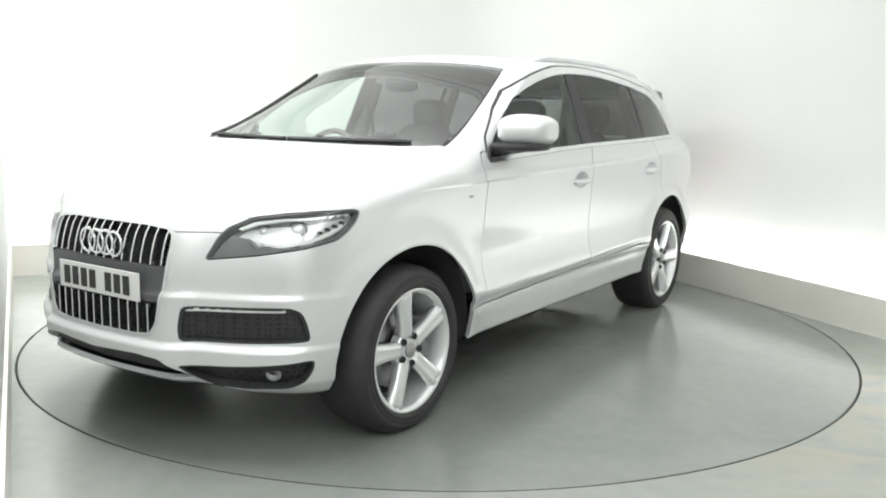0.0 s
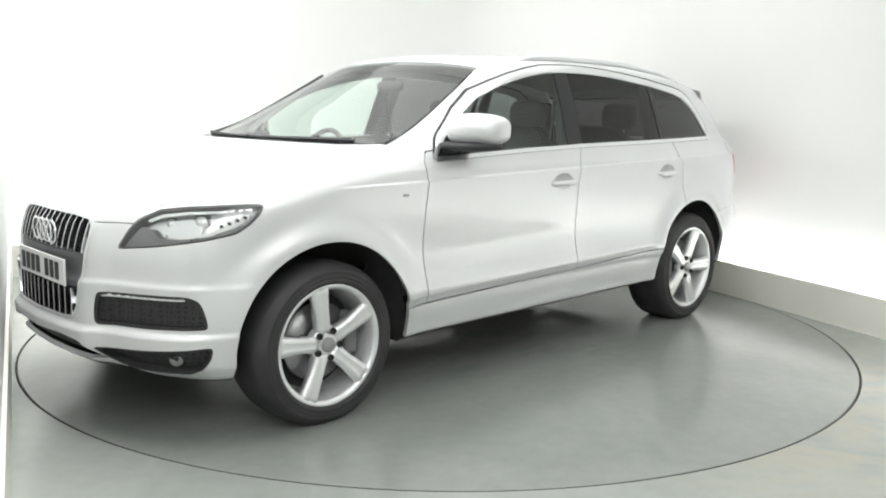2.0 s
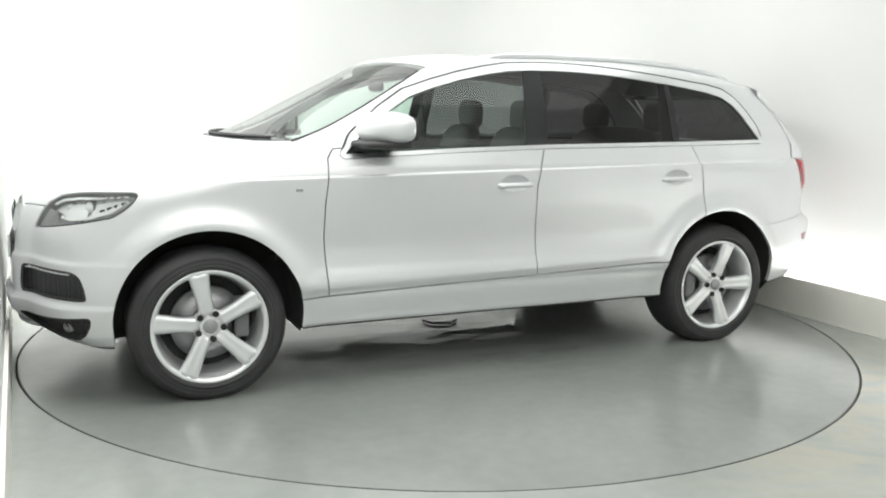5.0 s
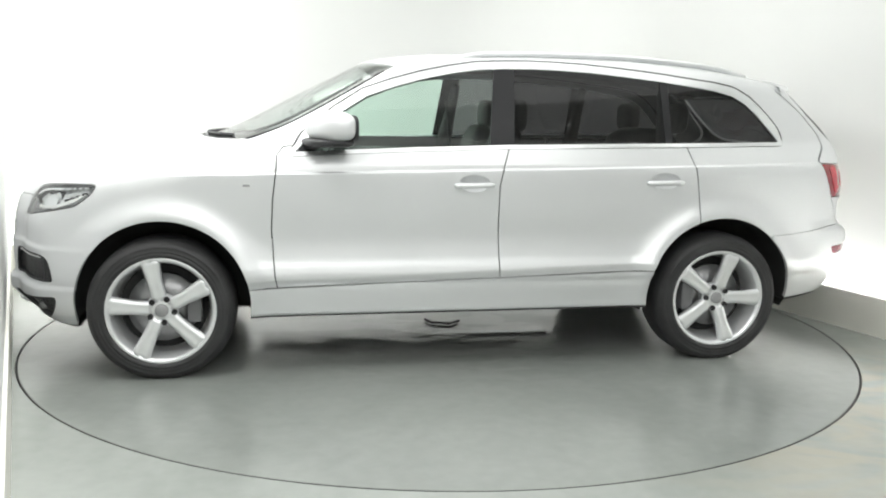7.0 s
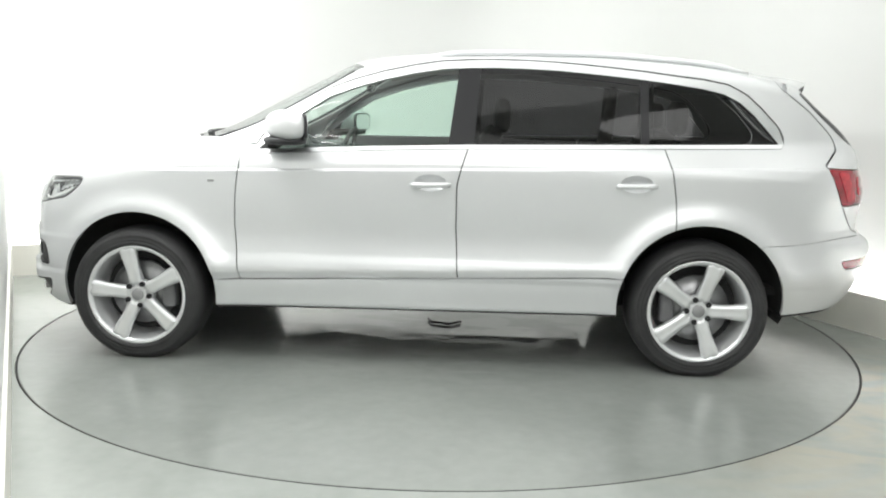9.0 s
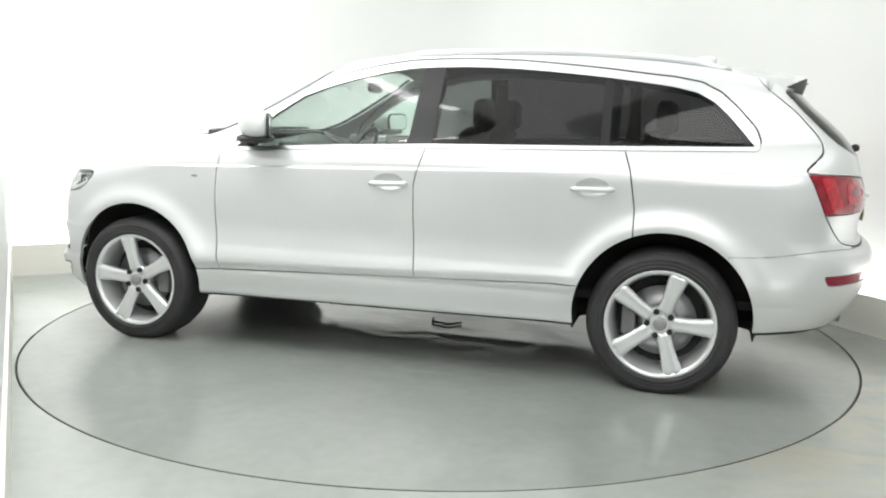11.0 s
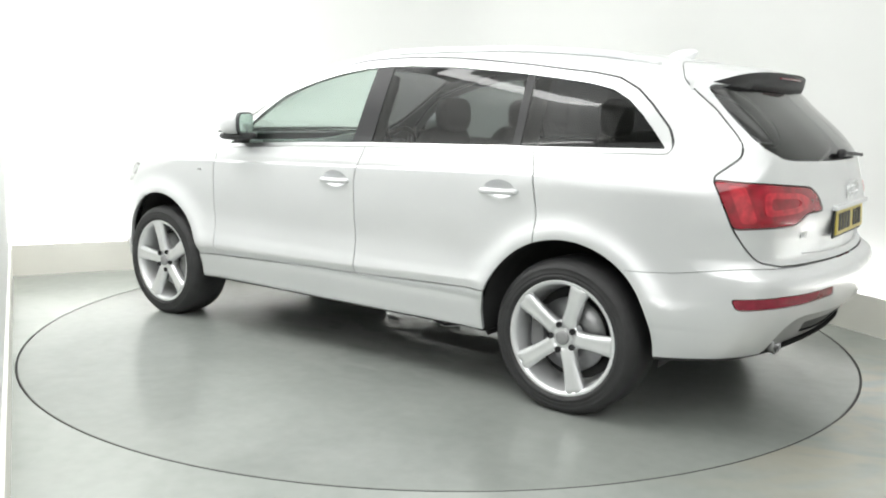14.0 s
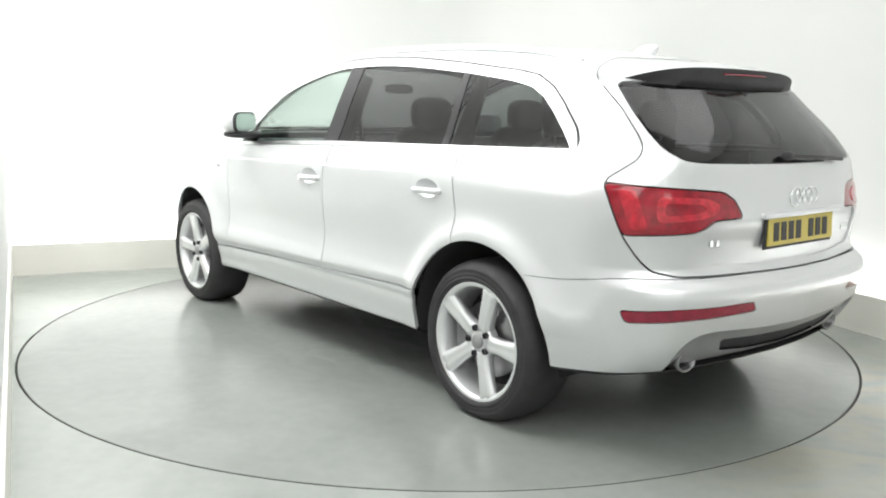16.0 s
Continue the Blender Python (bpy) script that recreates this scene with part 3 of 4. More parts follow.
TAIL_LAMP = [(58.9, 1.100), (52, 1.092), (45.3, 1.086), (31.4, 1.067), (28.0, 1.033), (25.7, 0.964), (34.0, 0.960), (36.5, 0.930), (39.2, 0.914), (46, 0.908), (54.3, 0.902)]
TAIL_GATE = [(66, 1.512), (60, 1.43), (56.6, 1.383), (51.8, 1.276), (50.6, 1.230), (51.6, 1.188), (55.2, 1.147), (58.9, 1.106), (56.6, 1.0), (54.3, 0.902), (51.1, 0.821), (48.1, 0.768), (42.1, 0.748),
             (27.9, 0.745), (6.1, 0.742), (-8, 0.742), (-8, 1.60), (66, 1.60)]
REAR_GLASS = [(0.672, 1.485), (0.695, 1.36), (0.700, 1.277), (0.692, 1.218), (0.655, 1.188), (0.58, 1.178), (0.24, 1.171), (0, 1.169), (-0.1, 1.169), (-0.1, 1.485)]
RECESS = [(0.56, 0.955), (0.600, 0.90), (0.604, 0.834), (0.546, 0.788), (0.356, 0.777), (0.092, 0.771), (-0.1, 0.771), (-0.1, 0.955)]
REFLECTOR = [(54.0, 0.617), (42.2, 0.634), (23.2, 0.640), (21.9, 0.600), (39.5, 0.589), (52.7, 0.572)]
DIFFUSER = [(0.47, 0.470), (0.2, 0.458), (0.0, 0.452), (-0.1, 0.452), (-0.1, 0.385), (0.0, 0.385), (0.25, 0.396), (0.43, 0.412)]
DIFFUSER_ZONE = [(0.67, 0.28), (0.685, 0.44), (0.672, 0.49), (0.63, 0.522), (0.56, 0.533), (0.30, 0.520), (0.0, 0.512), (-0.1, 0.512), (-0.1, 0.28)]


def low_line(x):
    return 0.478 - 0.0315 * x


def refine(mesh, line):
    """Lay the mesh's edges along the lines where the function has the given values, and weld it again."""
    for value in (-0.009, -0.0045, 0.0, 0.0045, 0.009):
        a, b = split(mesh, line(mesh[0]) - value)
        p = np.concatenate([a[0], b[0]])
        t = np.concatenate([a[1], b[1] + len(a[0])])
        _, first, inv = np.unique(np.round(p, 6), axis=0, return_index=True, return_inverse=True)
        t = inv.ravel()[t]
        good = (t[:, 0] != t[:, 1]) & (t[:, 1] != t[:, 2]) & (t[:, 0] != t[:, 2])
        mesh = p[first], t[good]
    return mesh


def press_line(p):
    return np.where((np.abs(p[:, 1]) > 0.6) & (np.abs(p[:, 0]) < 1.7), p[:, 2] - 1.052 + 0.021 * p[:, 0], 0.5)


def sill_band(p):
    return np.where((np.abs(p[:, 1]) > 0.6) & (np.abs(p[:, 0]) < 1.3), p[:, 2] - 0.524 + 0.0315 * p[:, 0], 0.5)


def build_skin():
    half = refine(refine(skin(0.0125), press_line), sill_band)
    half = split(half, half[0][:, 1])[1]
    half[0][np.abs(half[0][:, 1]) < 2e-5, 1] = 0
    # wheel arches
    for a in (AXLE - 0.008, -AXLE):
        p = half[0]
        r = np.hypot(p[:, 0] - a, np.maximum(p[:, 2] - 0.365, 0)) - 0.432 + 0.06 * np.maximum(0.365 - p[:, 2], 0)
        half = split(half, np.where(p[:, 1] > 0.62, r, 0.5))[1]
    under, half = split(half, half[0][:, 2] - pan_height(half[0][:, 0], half[0][:, 1]) - 0.016)
    panel("undertray", both(under), UNDER, CAR, 0, label="dark plastic undertray")

    # side windows
    up = lambda q: (q[:, 1] > 0.45) & (q[:, 2] > 1.0)


    def surround(mesh, more=0.0):
        # narrow along the belt line, wider over the top and down to the tail
        x, z = mesh[0][:, 0], mesh[0][:, 2]
        belt = 1.160 - 0.024 * x
        width = 0.021 + 0.019 * ease(z, belt + 0.02, belt + 0.10) + 0.012 * ease(-x, 1.3, 1.75) * ease(z, belt - 0.01, belt + 0.05)
        return region(mesh, flat_side, GLASS, up) - width - more

    frame_zone, half = split(half, surround(half, 0.0015 + 0.0075 * ease(half[0][:, 2] + 0.024 * half[0][:, 0], 1.165, 1.20)))
    frame_zone, seal = split(frame_zone, surround(frame_zone))
    pair_panels("window_seal", seal, MATT, CAR, 0.006, 0.0012, "thin black rubber seal round the window surround")
    d = region(frame_zone, flat_side, GLASS, up)
    pane, trim = split(frame_zone, d)
    pair_panels("window_trim", trim, TRIM, CAR, 0.02, 0.003, "bright aluminium window surround")
    x, z = pane[0][:, 0], pane[0][:, 2]
    corner, pane = split(pane, 0.735 - 0.35 * (z - 1.14) - x)
    pair_panels("mirror_sail", corner, BLACK, CAR, 0.01, -0.002, "gloss black corner behind the mirror")
    x, z = pane[0][:, 0], pane[0][:, 2]
    lean = -0.172 - 0.115 * (z - 1.184)
    front_pane, pane = split(pane, lean - x)
    x, z = pane[0][:, 0], pane[0][:, 2]
    post, pane = split(pane, -0.305 - 0.07 * (z - 1.184) - x)
    x = pane[0][:, 0]
    rear_pane, pane = split(pane, -1.165 - x)
    x = pane[0][:, 0]
    post_c, quarter = split(pane, -1.208 - x)
    pair_panels("window_front", front_pane, GLASS_FRONT, CAR, 0, -0.004, "pale green tinted front door window")
    pair_panels("window_rear", rear_pane, GLASS_DARK, CAR, 0, -0.004, "dark privacy glass in the rear door")
    pair_panels("window_quarter", quarter, GLASS_DARK, CAR, 0, -0.004, "dark privacy glass in the quarter panel")
    pair_panels("pillar_cover", post, BLACK, CAR, 0.01, -0.001, "gloss black pillar cover")
    pair_panels("pillar_cover", post_c, BLACK, CAR, 0.01, -0.001, "gloss black pillar cover")

    # tail
    tail = lambda q: q[:, 0] < -1.85
    lamp, half = carve(half, wrap_rear, turned(TAIL_LAMP, 0.02), lambda q: tail(q) & (q[:, 2] > 0.8) & (q[:, 2] < 1.2), 0.003)
    glass, half = carve(half, flat_end, rounded(REAR_GLASS, 0.03), lambda q: tail(q) & (q[:, 2] > 1.1), 0.003)
    gate, half = carve(half, wrap_rear, turned(TAIL_GATE, 0.03), lambda q: (q[:, 0] < -1.75) & (q[:, 2] > 0.68), 0.0035)
    recess, gate = carve(gate, flat_end, rounded(RECESS, 0.02), lambda q: q[:, 2] < 1.0)
    tailgate = panel("tailgate", both(gate), PAINT, CAR, 0.02)
    panel("plate_recess", both(recess), PAINT, tailgate, 0, -0.012)
    rg = panel("rear_window", both(glass), GLASS_TAIL, tailgate, 0, -0.003, "dark privacy glass rear window")
    build_tail_lamps(lamp)
    refl, half = carve(half, wrap_rear, turned(REFLECTOR, 0.01), lambda q: tail(q) & (q[:, 2] < 0.7), 0.002)
    zone, half = carve(half, flat_end, rounded(DIFFUSER_ZONE, 0.03), lambda q: (q[:, 0] < -2.1) & (q[:, 2] < 0.65))
    diff, zone = carve(zone, flat_end, rounded(DIFFUSER, 0.015), lambda q: q[:, 2] < 0.6, 0.001)
    x, z = half[0][:, 0], half[0][:, 2]
    cut = np.maximum(z - (0.742 - 0.045 * ease(-x, 2.3, 1.9)), x + 1.8)
    bumper, half = split(half, cut + 0.0015)[0], split(half, cut - 0.0015)[1]
    rear_bumper = panel("rear_bumper", both(bumper), PAINT, CAR, 0.02)
    pair_panels("rear_reflector", refl, LENS_DARK, rear_bumper, 0.01, -0.002, "dark red reflector strip")
    panel("diffuser", both(zone), DIFF_GREY, rear_bumper, 0, -0.022, "silver-grey diffuser between the exhaust tips")
    panel("diffuser_insert", both(diff), MATT, rear_bumper, 0.0, -0.030, "black plastic diffuser insert")

    # nose
    nose = lambda q: q[:, 0] > 1.6
    light, half = carve(half, wrap_front, turned(HEADLIGHT, 0.015), lambda q: nose(q) & (q[:, 2] > 0.7), 0.0025)
    fog, half = carve(half, wrap_front, turned(FOG, 0.02), lambda q: nose(q) & (q[:, 2] < 0.72))
    low, half = carve(half, wrap_front, turned(LOW, 0.02), lambda q: nose(q) & (q[:, 2] < 0.45))
    grille, half = carve(half, flat_end, GRILLE, lambda q: q[:, 0] > 2.1)
    lip, half = carve(half, flat_end, rounded(LIP, 0.015), lambda q: q[:, 0] > 2.1)
    wind, half = carve(half, flat_top, SCREEN, lambda q: (q[:, 2] > 1.13) & (q[:, 0] > 0), 0.003)
    d = np.maximum(region(half, flat_top, BONNET, lambda q: (q[:, 2] > 0.8) & (q[:, 0] > 1.0)), 0.884 - half[0][:, 2])
    hood, half = split(half, d + 0.002)[0], split(half, d - 0.002)[1]
    panel("bonnet", both(hood), PAINT, CAR, 0.02)
    d = region(wind, flat_top, SCREEN, lambda q: q[:, 2] > 0)
    clear, frit = split(wind, np.minimum(d + 0.018, wind[0][:, 0] - 1.0))
    screen = panel("windscreen", both(clear), GLASS_SCREEN, CAR, 0, -0.003, "pale green tinted windscreen")
    panel("seal", both(frit), MATT, screen, 0.008, -0.002, "black windscreen border")

    # doors and sills
    wide = lambda q: q[:, 1] > 0.5
    x, z = half[0][:, 0], half[0][:, 2]
    cut = np.maximum(z - low_line(x), np.maximum(x - 1.2, -1.2 - x))
    sill, half = split(half, cut + 0.003)[0], split(half, cut - 0.003)[1]
    pair_panels("side_skirt", sill, PAINT, CAR, 0.02)
    front_door, half = carve(half, flat_side, DOOR_FRONT, wide, 0.003)
    rear_door, half = carve(half, flat_side, DOOR_REAR, wide, 0.003)
    for name, door, hx, hz in (("front_door", front_door, -0.085, 0.985), ("rear_door", rear_door, -1.145, 1.0)):
        q = door[0]
        e = np.hypot((q[:, 0] - hx) / 0.085, (q[:, 2] - hz) / 0.045) - 1
        cup, door = split(door, np.where(q[:, 1] > 0.5, e * 0.045, 0.5))
        e = np.hypot((cup[0][:, 0] - hx) / 0.085, (cup[0][:, 2] - hz) / 0.045)
        bowl = -0.026 * (1 - np.clip(e, 0, 1) ** 2) ** 0.7
        made = pair_panels(name, door, PAINT, CAR, 0.02)
        for k, (ob, c) in enumerate(zip(made, (cup, mirrored(cup)))):
            s = 1 - 2 * k
            cupped = panel("handle_cup", c, PAINT, ob, 0, bowl)
            cupped.data.normals_split_custom_set_from_vertices([(0, 0, 0)] * len(cupped.data.vertices))
            pts = [(hx + 0.105 - 0.21 * i / 10, s * (0.952 + 0.021 * math.sin(math.pi * i / 10) ** 0.6), hz - 0.012 + 0.004 * i / 10) for i in range(11)]
            part("handle", sweep(pts, [0.008] + [0.0125] * 9 + [0.008], 10, 1.15), PAINT, ob, "white painted door pull", True)
    x, z = half[0][:, 0], half[0][:, 2]
    cut = np.maximum(z - 0.80 + 0.10 * ease(x, 2.0, 1.75), 1.72 - x)
    bumper, half = split(half, cut)
    front_bumper = panel("front_bumper", both(bumper), PAINT, CAR, 0.02)
    build_nose(front_bumper, fog, low, grille, lip, light)
    x = half[0][:, 0]
    wing, half = split(half, np.maximum(0.9 - x, half[0][:, 2] - 1.125))
    pair_panels("front_wing", wing, PAINT, CAR, 0.016)
    roof, quarter = split(half, 1.50 - half[0][:, 2])
    panel("roof", both(roof), PAINT, CAR, 0.014)
    pair_panels("body_side", quarter, PAINT, CAR, 0.016)


def strip(mesh, view, poly):
    return split(mesh, region(mesh, view, poly, lambda q: q[:, 2] > -9))[0]


def build_tail_lamps(lamp):
    ring_out = turned([(47.5, 1.055), (36, 1.045), (32.5, 1.02), (33.5, 0.985), (38, 0.965), (47.5, 0.955)], 0.03)
    ring_in = turned([(45.8, 1.03), (37.5, 1.022), (36, 1.007), (38, 0.99), (45.8, 0.98)], 0.02)
    column = turned([(55.8, 1.08), (52.0, 1.078), (49.0, 0.93), (52.5, 0.925)], 0.015)
    for mesh_in, side in ((lamp, 1), (mirrored(lamp), -1)):
        unit = panel("tail_lamp", mesh_in, LENS_RED, CAR, 0.02, -0.003, "red tail lamp with a brighter ring inside")
        base = lamp
        d = region(base, wrap_rear, ring_out, lambda q: q[:, 2] > 0)
        e = region(base, wrap_rear, ring_in, lambda q: q[:, 2] > 0)
        ring = split(base, np.maximum(d, -e))[0]
        col = strip(base, wrap_rear, column)
        for name, piece in (("light_ring", ring), ("light_bar", col)):
            if side < 0:
                piece = mirrored(piece)
            panel(name, piece, LENS_BRIGHT, unit, 0.003, 0.0, "brighter red lamp element")


def build_nose(bumper, fog, low, grille, lip, light):
    # radiator grille
    unit = panel("grille", both(grille), MATT, CAR, 0, -0.055, "dark radiator grille with bright vertical bars")
    d = region(grille, flat_end, GRILLE, lambda q: q[:, 2] > 0)
    rim = split(grille, -0.014 - d)[0]
    panel("grille_frame", both(rim), CHROME, unit, 0.05, 0.004, "bright chrome grille surround")
    z = grille[0][:, 2]
    mid = split(grille, np.maximum(z - 0.748, 0.610 - z))[0]
    mid = split(mid, np.abs(mid[0][:, 1]) - 0.372)[0]
    panel("grille_panel", both(mid), PANEL_GREY, unit, 0.03, -0.012, "plain dark grey number plate panel")
    for lo, hi in ((0.755, 0.896), (0.482, 0.603)):
        for i in range(14):
            y = (i - 6.5) * 0.0535
            edge = 0.377 if lo > 0.7 else 0.325
            if abs(y) > edge:
                continue
            zs = [lo + (hi - lo) * k / 5 for k in range(6)]
            bm = bmesh.new()
            rows = []
            for zz in zs:
                x = skin_point("front", abs(y), zz).x
                rows.append([bm.verts.new((x - dx, y + dy, zz)) for dx, dy in ((0.0, 0.0045), (0.0, -0.0045), (0.05, -0.004), (0.05, 0.004))])
            for a, b in zip(rows, rows[1:]):
                for k in range(4):
                    bm.faces.new((a[k], a[(k + 1) % 4], b[(k + 1) % 4], b[k]))
            bm.faces.new(rows[0])
            bm.faces.new(rows[-1])
            bmesh.ops.recalc_face_normals(bm, faces=bm.faces[:])
            part("bar", bm, CHROME, unit)
    emblem(unit, skin_point("front", 0, 0.815).x + 0.004, 0.815, 1, 0.077, 0.0080)
    number_plate(unit, "front_plate", skin_point("front", 0.2, 0.665).x + 0.012, 0.663, 1, PLATE_WHITE, "white front number plate with dark bars")
    # side intakes
    for k in (0, 1):
        f = (lambda m: m) if not k else mirrored
        box_in = panel("upper_intake", f(fog), MATT, bumper, 0, -0.045, "black honeycomb side intake")
        d = region(fog, wrap_front, turned(FOG, 0.02), lambda q: q[:, 2] > 0)
        edge = split(fog, -0.012 - d)[0]
        panel("intake_frame", f(edge), MATT, box_in, 0.045, -0.002)
        panel("mesh", f(fog), HONEYCOMB, box_in, 0, -0.016, "black honeycomb mesh")
        band = strip(fog, wrap_front, turned([(22.0, 0.602), (32, 0.608), (41.2, 0.610), (42.0, 0.603), (41.0, 0.592), (32, 0.590), (22.0, 0.584)], 0.006))
        run = panel("running_light", f(band), SILVER, box_in, 0.012, -0.006, "dark silver strip of small running lights")
        for i in range(9):
            a = 23.6 + 2.1 * i
            lens = strip(fog, wrap_front, turned([(a, 0.587 + 0.0004 * (a - 22)), (a, 0.599 + 0.0004 * (a - 22)), (a + 1.15, 0.599 + 0.0004 * (a - 22)), (a + 1.15, 0.587 + 0.0004 * (a - 22))], 0.003))
            panel("lamp_lens", f(lens), PLATE_WHITE, run, 0.006, 0.001)
        low_in = panel("lower_intake", f(low), MATT, bumper, 0, -0.05, "black lower intake with a round fog lamp")
        d = region(low, wrap_front, turned(LOW, 0.02), lambda q: q[:, 2] > 0)
        edge = split(low, -0.008 - d)[0]
        panel("intake_frame", f(edge), MATT, low_in, 0.05, -0.002)
        panel("mesh", f(low), HONEYCOMB, low_in, 0, -0.028, "black honeycomb mesh")
        c = skin_point("wrap_front", 38.5, 0.350)
        s = 1 - 2 * k
        m = Matrix.Translation((c.x - 0.022, s * (c.y - 0.014), c.z)) @ Matrix.Rotation(s * radians(-62), 4, "Z")
        lamp = part("fog_lamp", revolve([(0.011, 0.001), (0.008, 0.013), (0.0, 0.022)], 24), CLEAR, low_in, "round clear fog lamp", True, m)
        part("reflector", revolve([(-0.016, 0.001), (-0.010, 0.012), (0.0, 0.021), (-0.003, 0.030), (-0.03, 0.031)], 24), STEEL, lamp, "", True)
        build_headlight(f, light, s)
    panel("lip_intake", both(lip), MATT, bumper, 0, -0.035, "black slot along the lower lip")


def build_headlight(f, light, s):
    unit = panel("headlight", f(light), CLEAR, CAR, 0, 0.0, "clear headlight with chrome reflectors in a grey bezel")
    panel("housing", f(light), HOUSING, unit, 0, -0.05, "silver headlight housing")
    d = region(light, wrap_front, turned(HEADLIGHT, 0.015), lambda q: q[:, 2] > 0)
    panel("bezel", f(split(light, -0.005 - d)[0]), GREY, unit, 0.05, -0.002)
    wedge = strip(light, wrap_front, turned([(26.5, 0.79), (30.5, 0.88), (33.5, 0.87), (35, 0.835), (40, 0.838), (44, 0.848), (44, 0.838), (35, 0.81)], 0.006))
    panel("lower_mask", f(wedge), GREY, unit, 0.01, -0.012, "dark grey plastic mask")
    bowl = strip(light, wrap_front, turned([(31.0, 0.880), (33.5, 0.912), (41, 0.926), (44.0, 0.925), (44.0, 0.86), (40, 0.842), (35.5, 0.847), (34, 0.875)], 0.01))
    panel("reflector", f(bowl), SILVER, unit, 0.004, -0.038, "chrome reflector")
    outer = strip(light, wrap_front, turned([(45.0, 0.93), (54.5, 0.945), (53.2, 0.905), (50.5, 0.875), (45.0, 0.86)], 0.01))
    panel("reflector", f(outer), SILVER, unit, 0.004, -0.045, "chrome reflector")
    sweep_band = strip(light, wrap_front, turned([(35.0, 0.848), (40, 0.838), (46, 0.852), (50.5, 0.880), (54.2, 0.925), (53.6, 0.932), (49.5, 0.893), (45.5, 0.866), (40, 0.852), (35.5, 0.857)], 0.004))
    panel("light_strip", f(sweep_band), PLATE_WHITE, unit, 0.008, -0.018, "white light guide strip")
    brow = strip(light, wrap_front, turned([(31.5, 0.905), (35, 0.932), (41, 0.947), (54.5, 0.958), (54.4, 0.950), (41, 0.937), (35.5, 0.922), (32.3, 0.898)], 0.003))
    panel("light_strip", f(brow), TRIM, unit, 0.006, -0.012, "silver trim strip")
    for ang, z, r in ((43.0, 0.893, 0.030), (36.5, 0.885, 0.022)):
        c = skin_point("wrap_front", ang, z)
        m = Matrix.Translation((c.x - 0.045, s * (c.y - 0.03), c.z)) @ Matrix.Rotation(s * radians(-58), 4, "Z")
        lens = part("projector", revolve([(-0.03, r * 1.25), (0.0, r * 1.25), (0.004, r * 1.15), (0.0, r * 1.02)], 24), GREY, unit, "round projector lens", True, m)
        part("lens", revolve([(0.018, 0.0008), (0.015, r * 0.5), (0.008, r * 0.85), (0.0, r)], 20), SILVER, lens, "", True)
    for i in range(4):
        c = skin_point("wrap_front", 47.5 + 1.5 * i, 0.885 + 0.011 * i)
        bm = box((0.012, 0.03, 0.012), (0, 0, 0), 0.003)
        m = Matrix.Translation((c.x - 0.028, s * (c.y - 0.022), c.z)) @ Matrix.Rotation(s * radians(-25), 4, "Z")
        part("shutter", bm, MATT, unit, "", False, m)


def emblem(parent, x, z, way, r, thick):
    """Four linked rings."""
    for i in range(4):
        bm = bmesh.new()
        n, k = 32, 8
        rings = []
        for a in range(n):
            t = 2 * math.pi * a / n
            rings.append([bm.verts.new((math.cos(2 * math.pi * b / k) * thick * 0.6, (r * 0.62 + thick * math.sin(2 * math.pi * b / k) * 0.75) * math.cos(t),
                                        (r * 0.62 + thick * math.sin(2 * math.pi * b / k) * 0.75) * math.sin(t))) for b in range(k)])
        for a in range(n):
            p, q = rings[a], rings[(a + 1) % n]
            for b in range(k):
                bm.faces.new((p[b], p[(b + 1) % k], q[(b + 1) % k], q[b]))
        bmesh.ops.recalc_face_normals(bm, faces=bm.faces[:])
        y = (i - 1.5) * r * 0.76
        part("emblem_ring", bm, CHROME, parent, "", True, Matrix.Translation((x + way * 0.002 * (i % 2), y, z)))


def number_plate(parent, name, x, z, way, mat, label, tilt=0):
    m = Matrix.Translation((x, 0, z)) @ Matrix.Rotation(radians(tilt), 4, "Y")
    ob = part(name, box((0.010, 0.522, 0.112), (0, 0, 0), 0.003), mat, parent, label, False, m)
    for i in range(7):
        yy = (-0.205 + 0.058 * i + (0.045 if i > 3 else 0)) * way
        part("bar", box((0.003, 0.040, 0.076), (way * 0.0062, yy, 0.0)), INK, ob, "dark bar in place of a character")
    return ob


# ---- wheels ----
def wheel_meshes():
    out = []
    R, r = 0.367, 0.270
    w = 0.275
    prof = [(-w, r - 0.01), (-w - 0.006, r + 0.02), (-w - 0.002, R - 0.045), (-w + 0.02, R - 0.012), (-w + 0.06, R - 0.002), (-w / 2, R), (-0.055, R - 0.002), (-0.020, R - 0.011),
            (-0.001, R - 0.030), (0.006, R - 0.040), (0.0075, R - 0.044), (0.006, R - 0.046), (0.012, R - 0.060), (0.013, r + 0.030), (0.010, r + 0.027), (0.013, r + 0.023), (0.016, r + 0.016), (0.009, r + 0.008), (0.006, r + 0.004), (-0.004, r - 0.004)]
    bm = revolve(prof, 72)
    # flattened where it stands
    for v in bm.verts:
        v.co.z = max(v.co.z, -HUB - CAR_LIFT)
    out.append(("tyre", bm, RUBBER, "black low-profile tyre", True))
    out.append(("rim", revolve([(-w, r - 0.012), (-w + 0.01, r - 0.03), (-0.16, r - 0.052), (-0.06, r - 0.035), (-0.018, r - 0.024), (-0.004, r - 0.018), (0.002, r - 0.006), (0.0, r + 0.003), (-0.008, r + 0.005)], 72), ALLOY, "silver alloy rim", True))
    return out


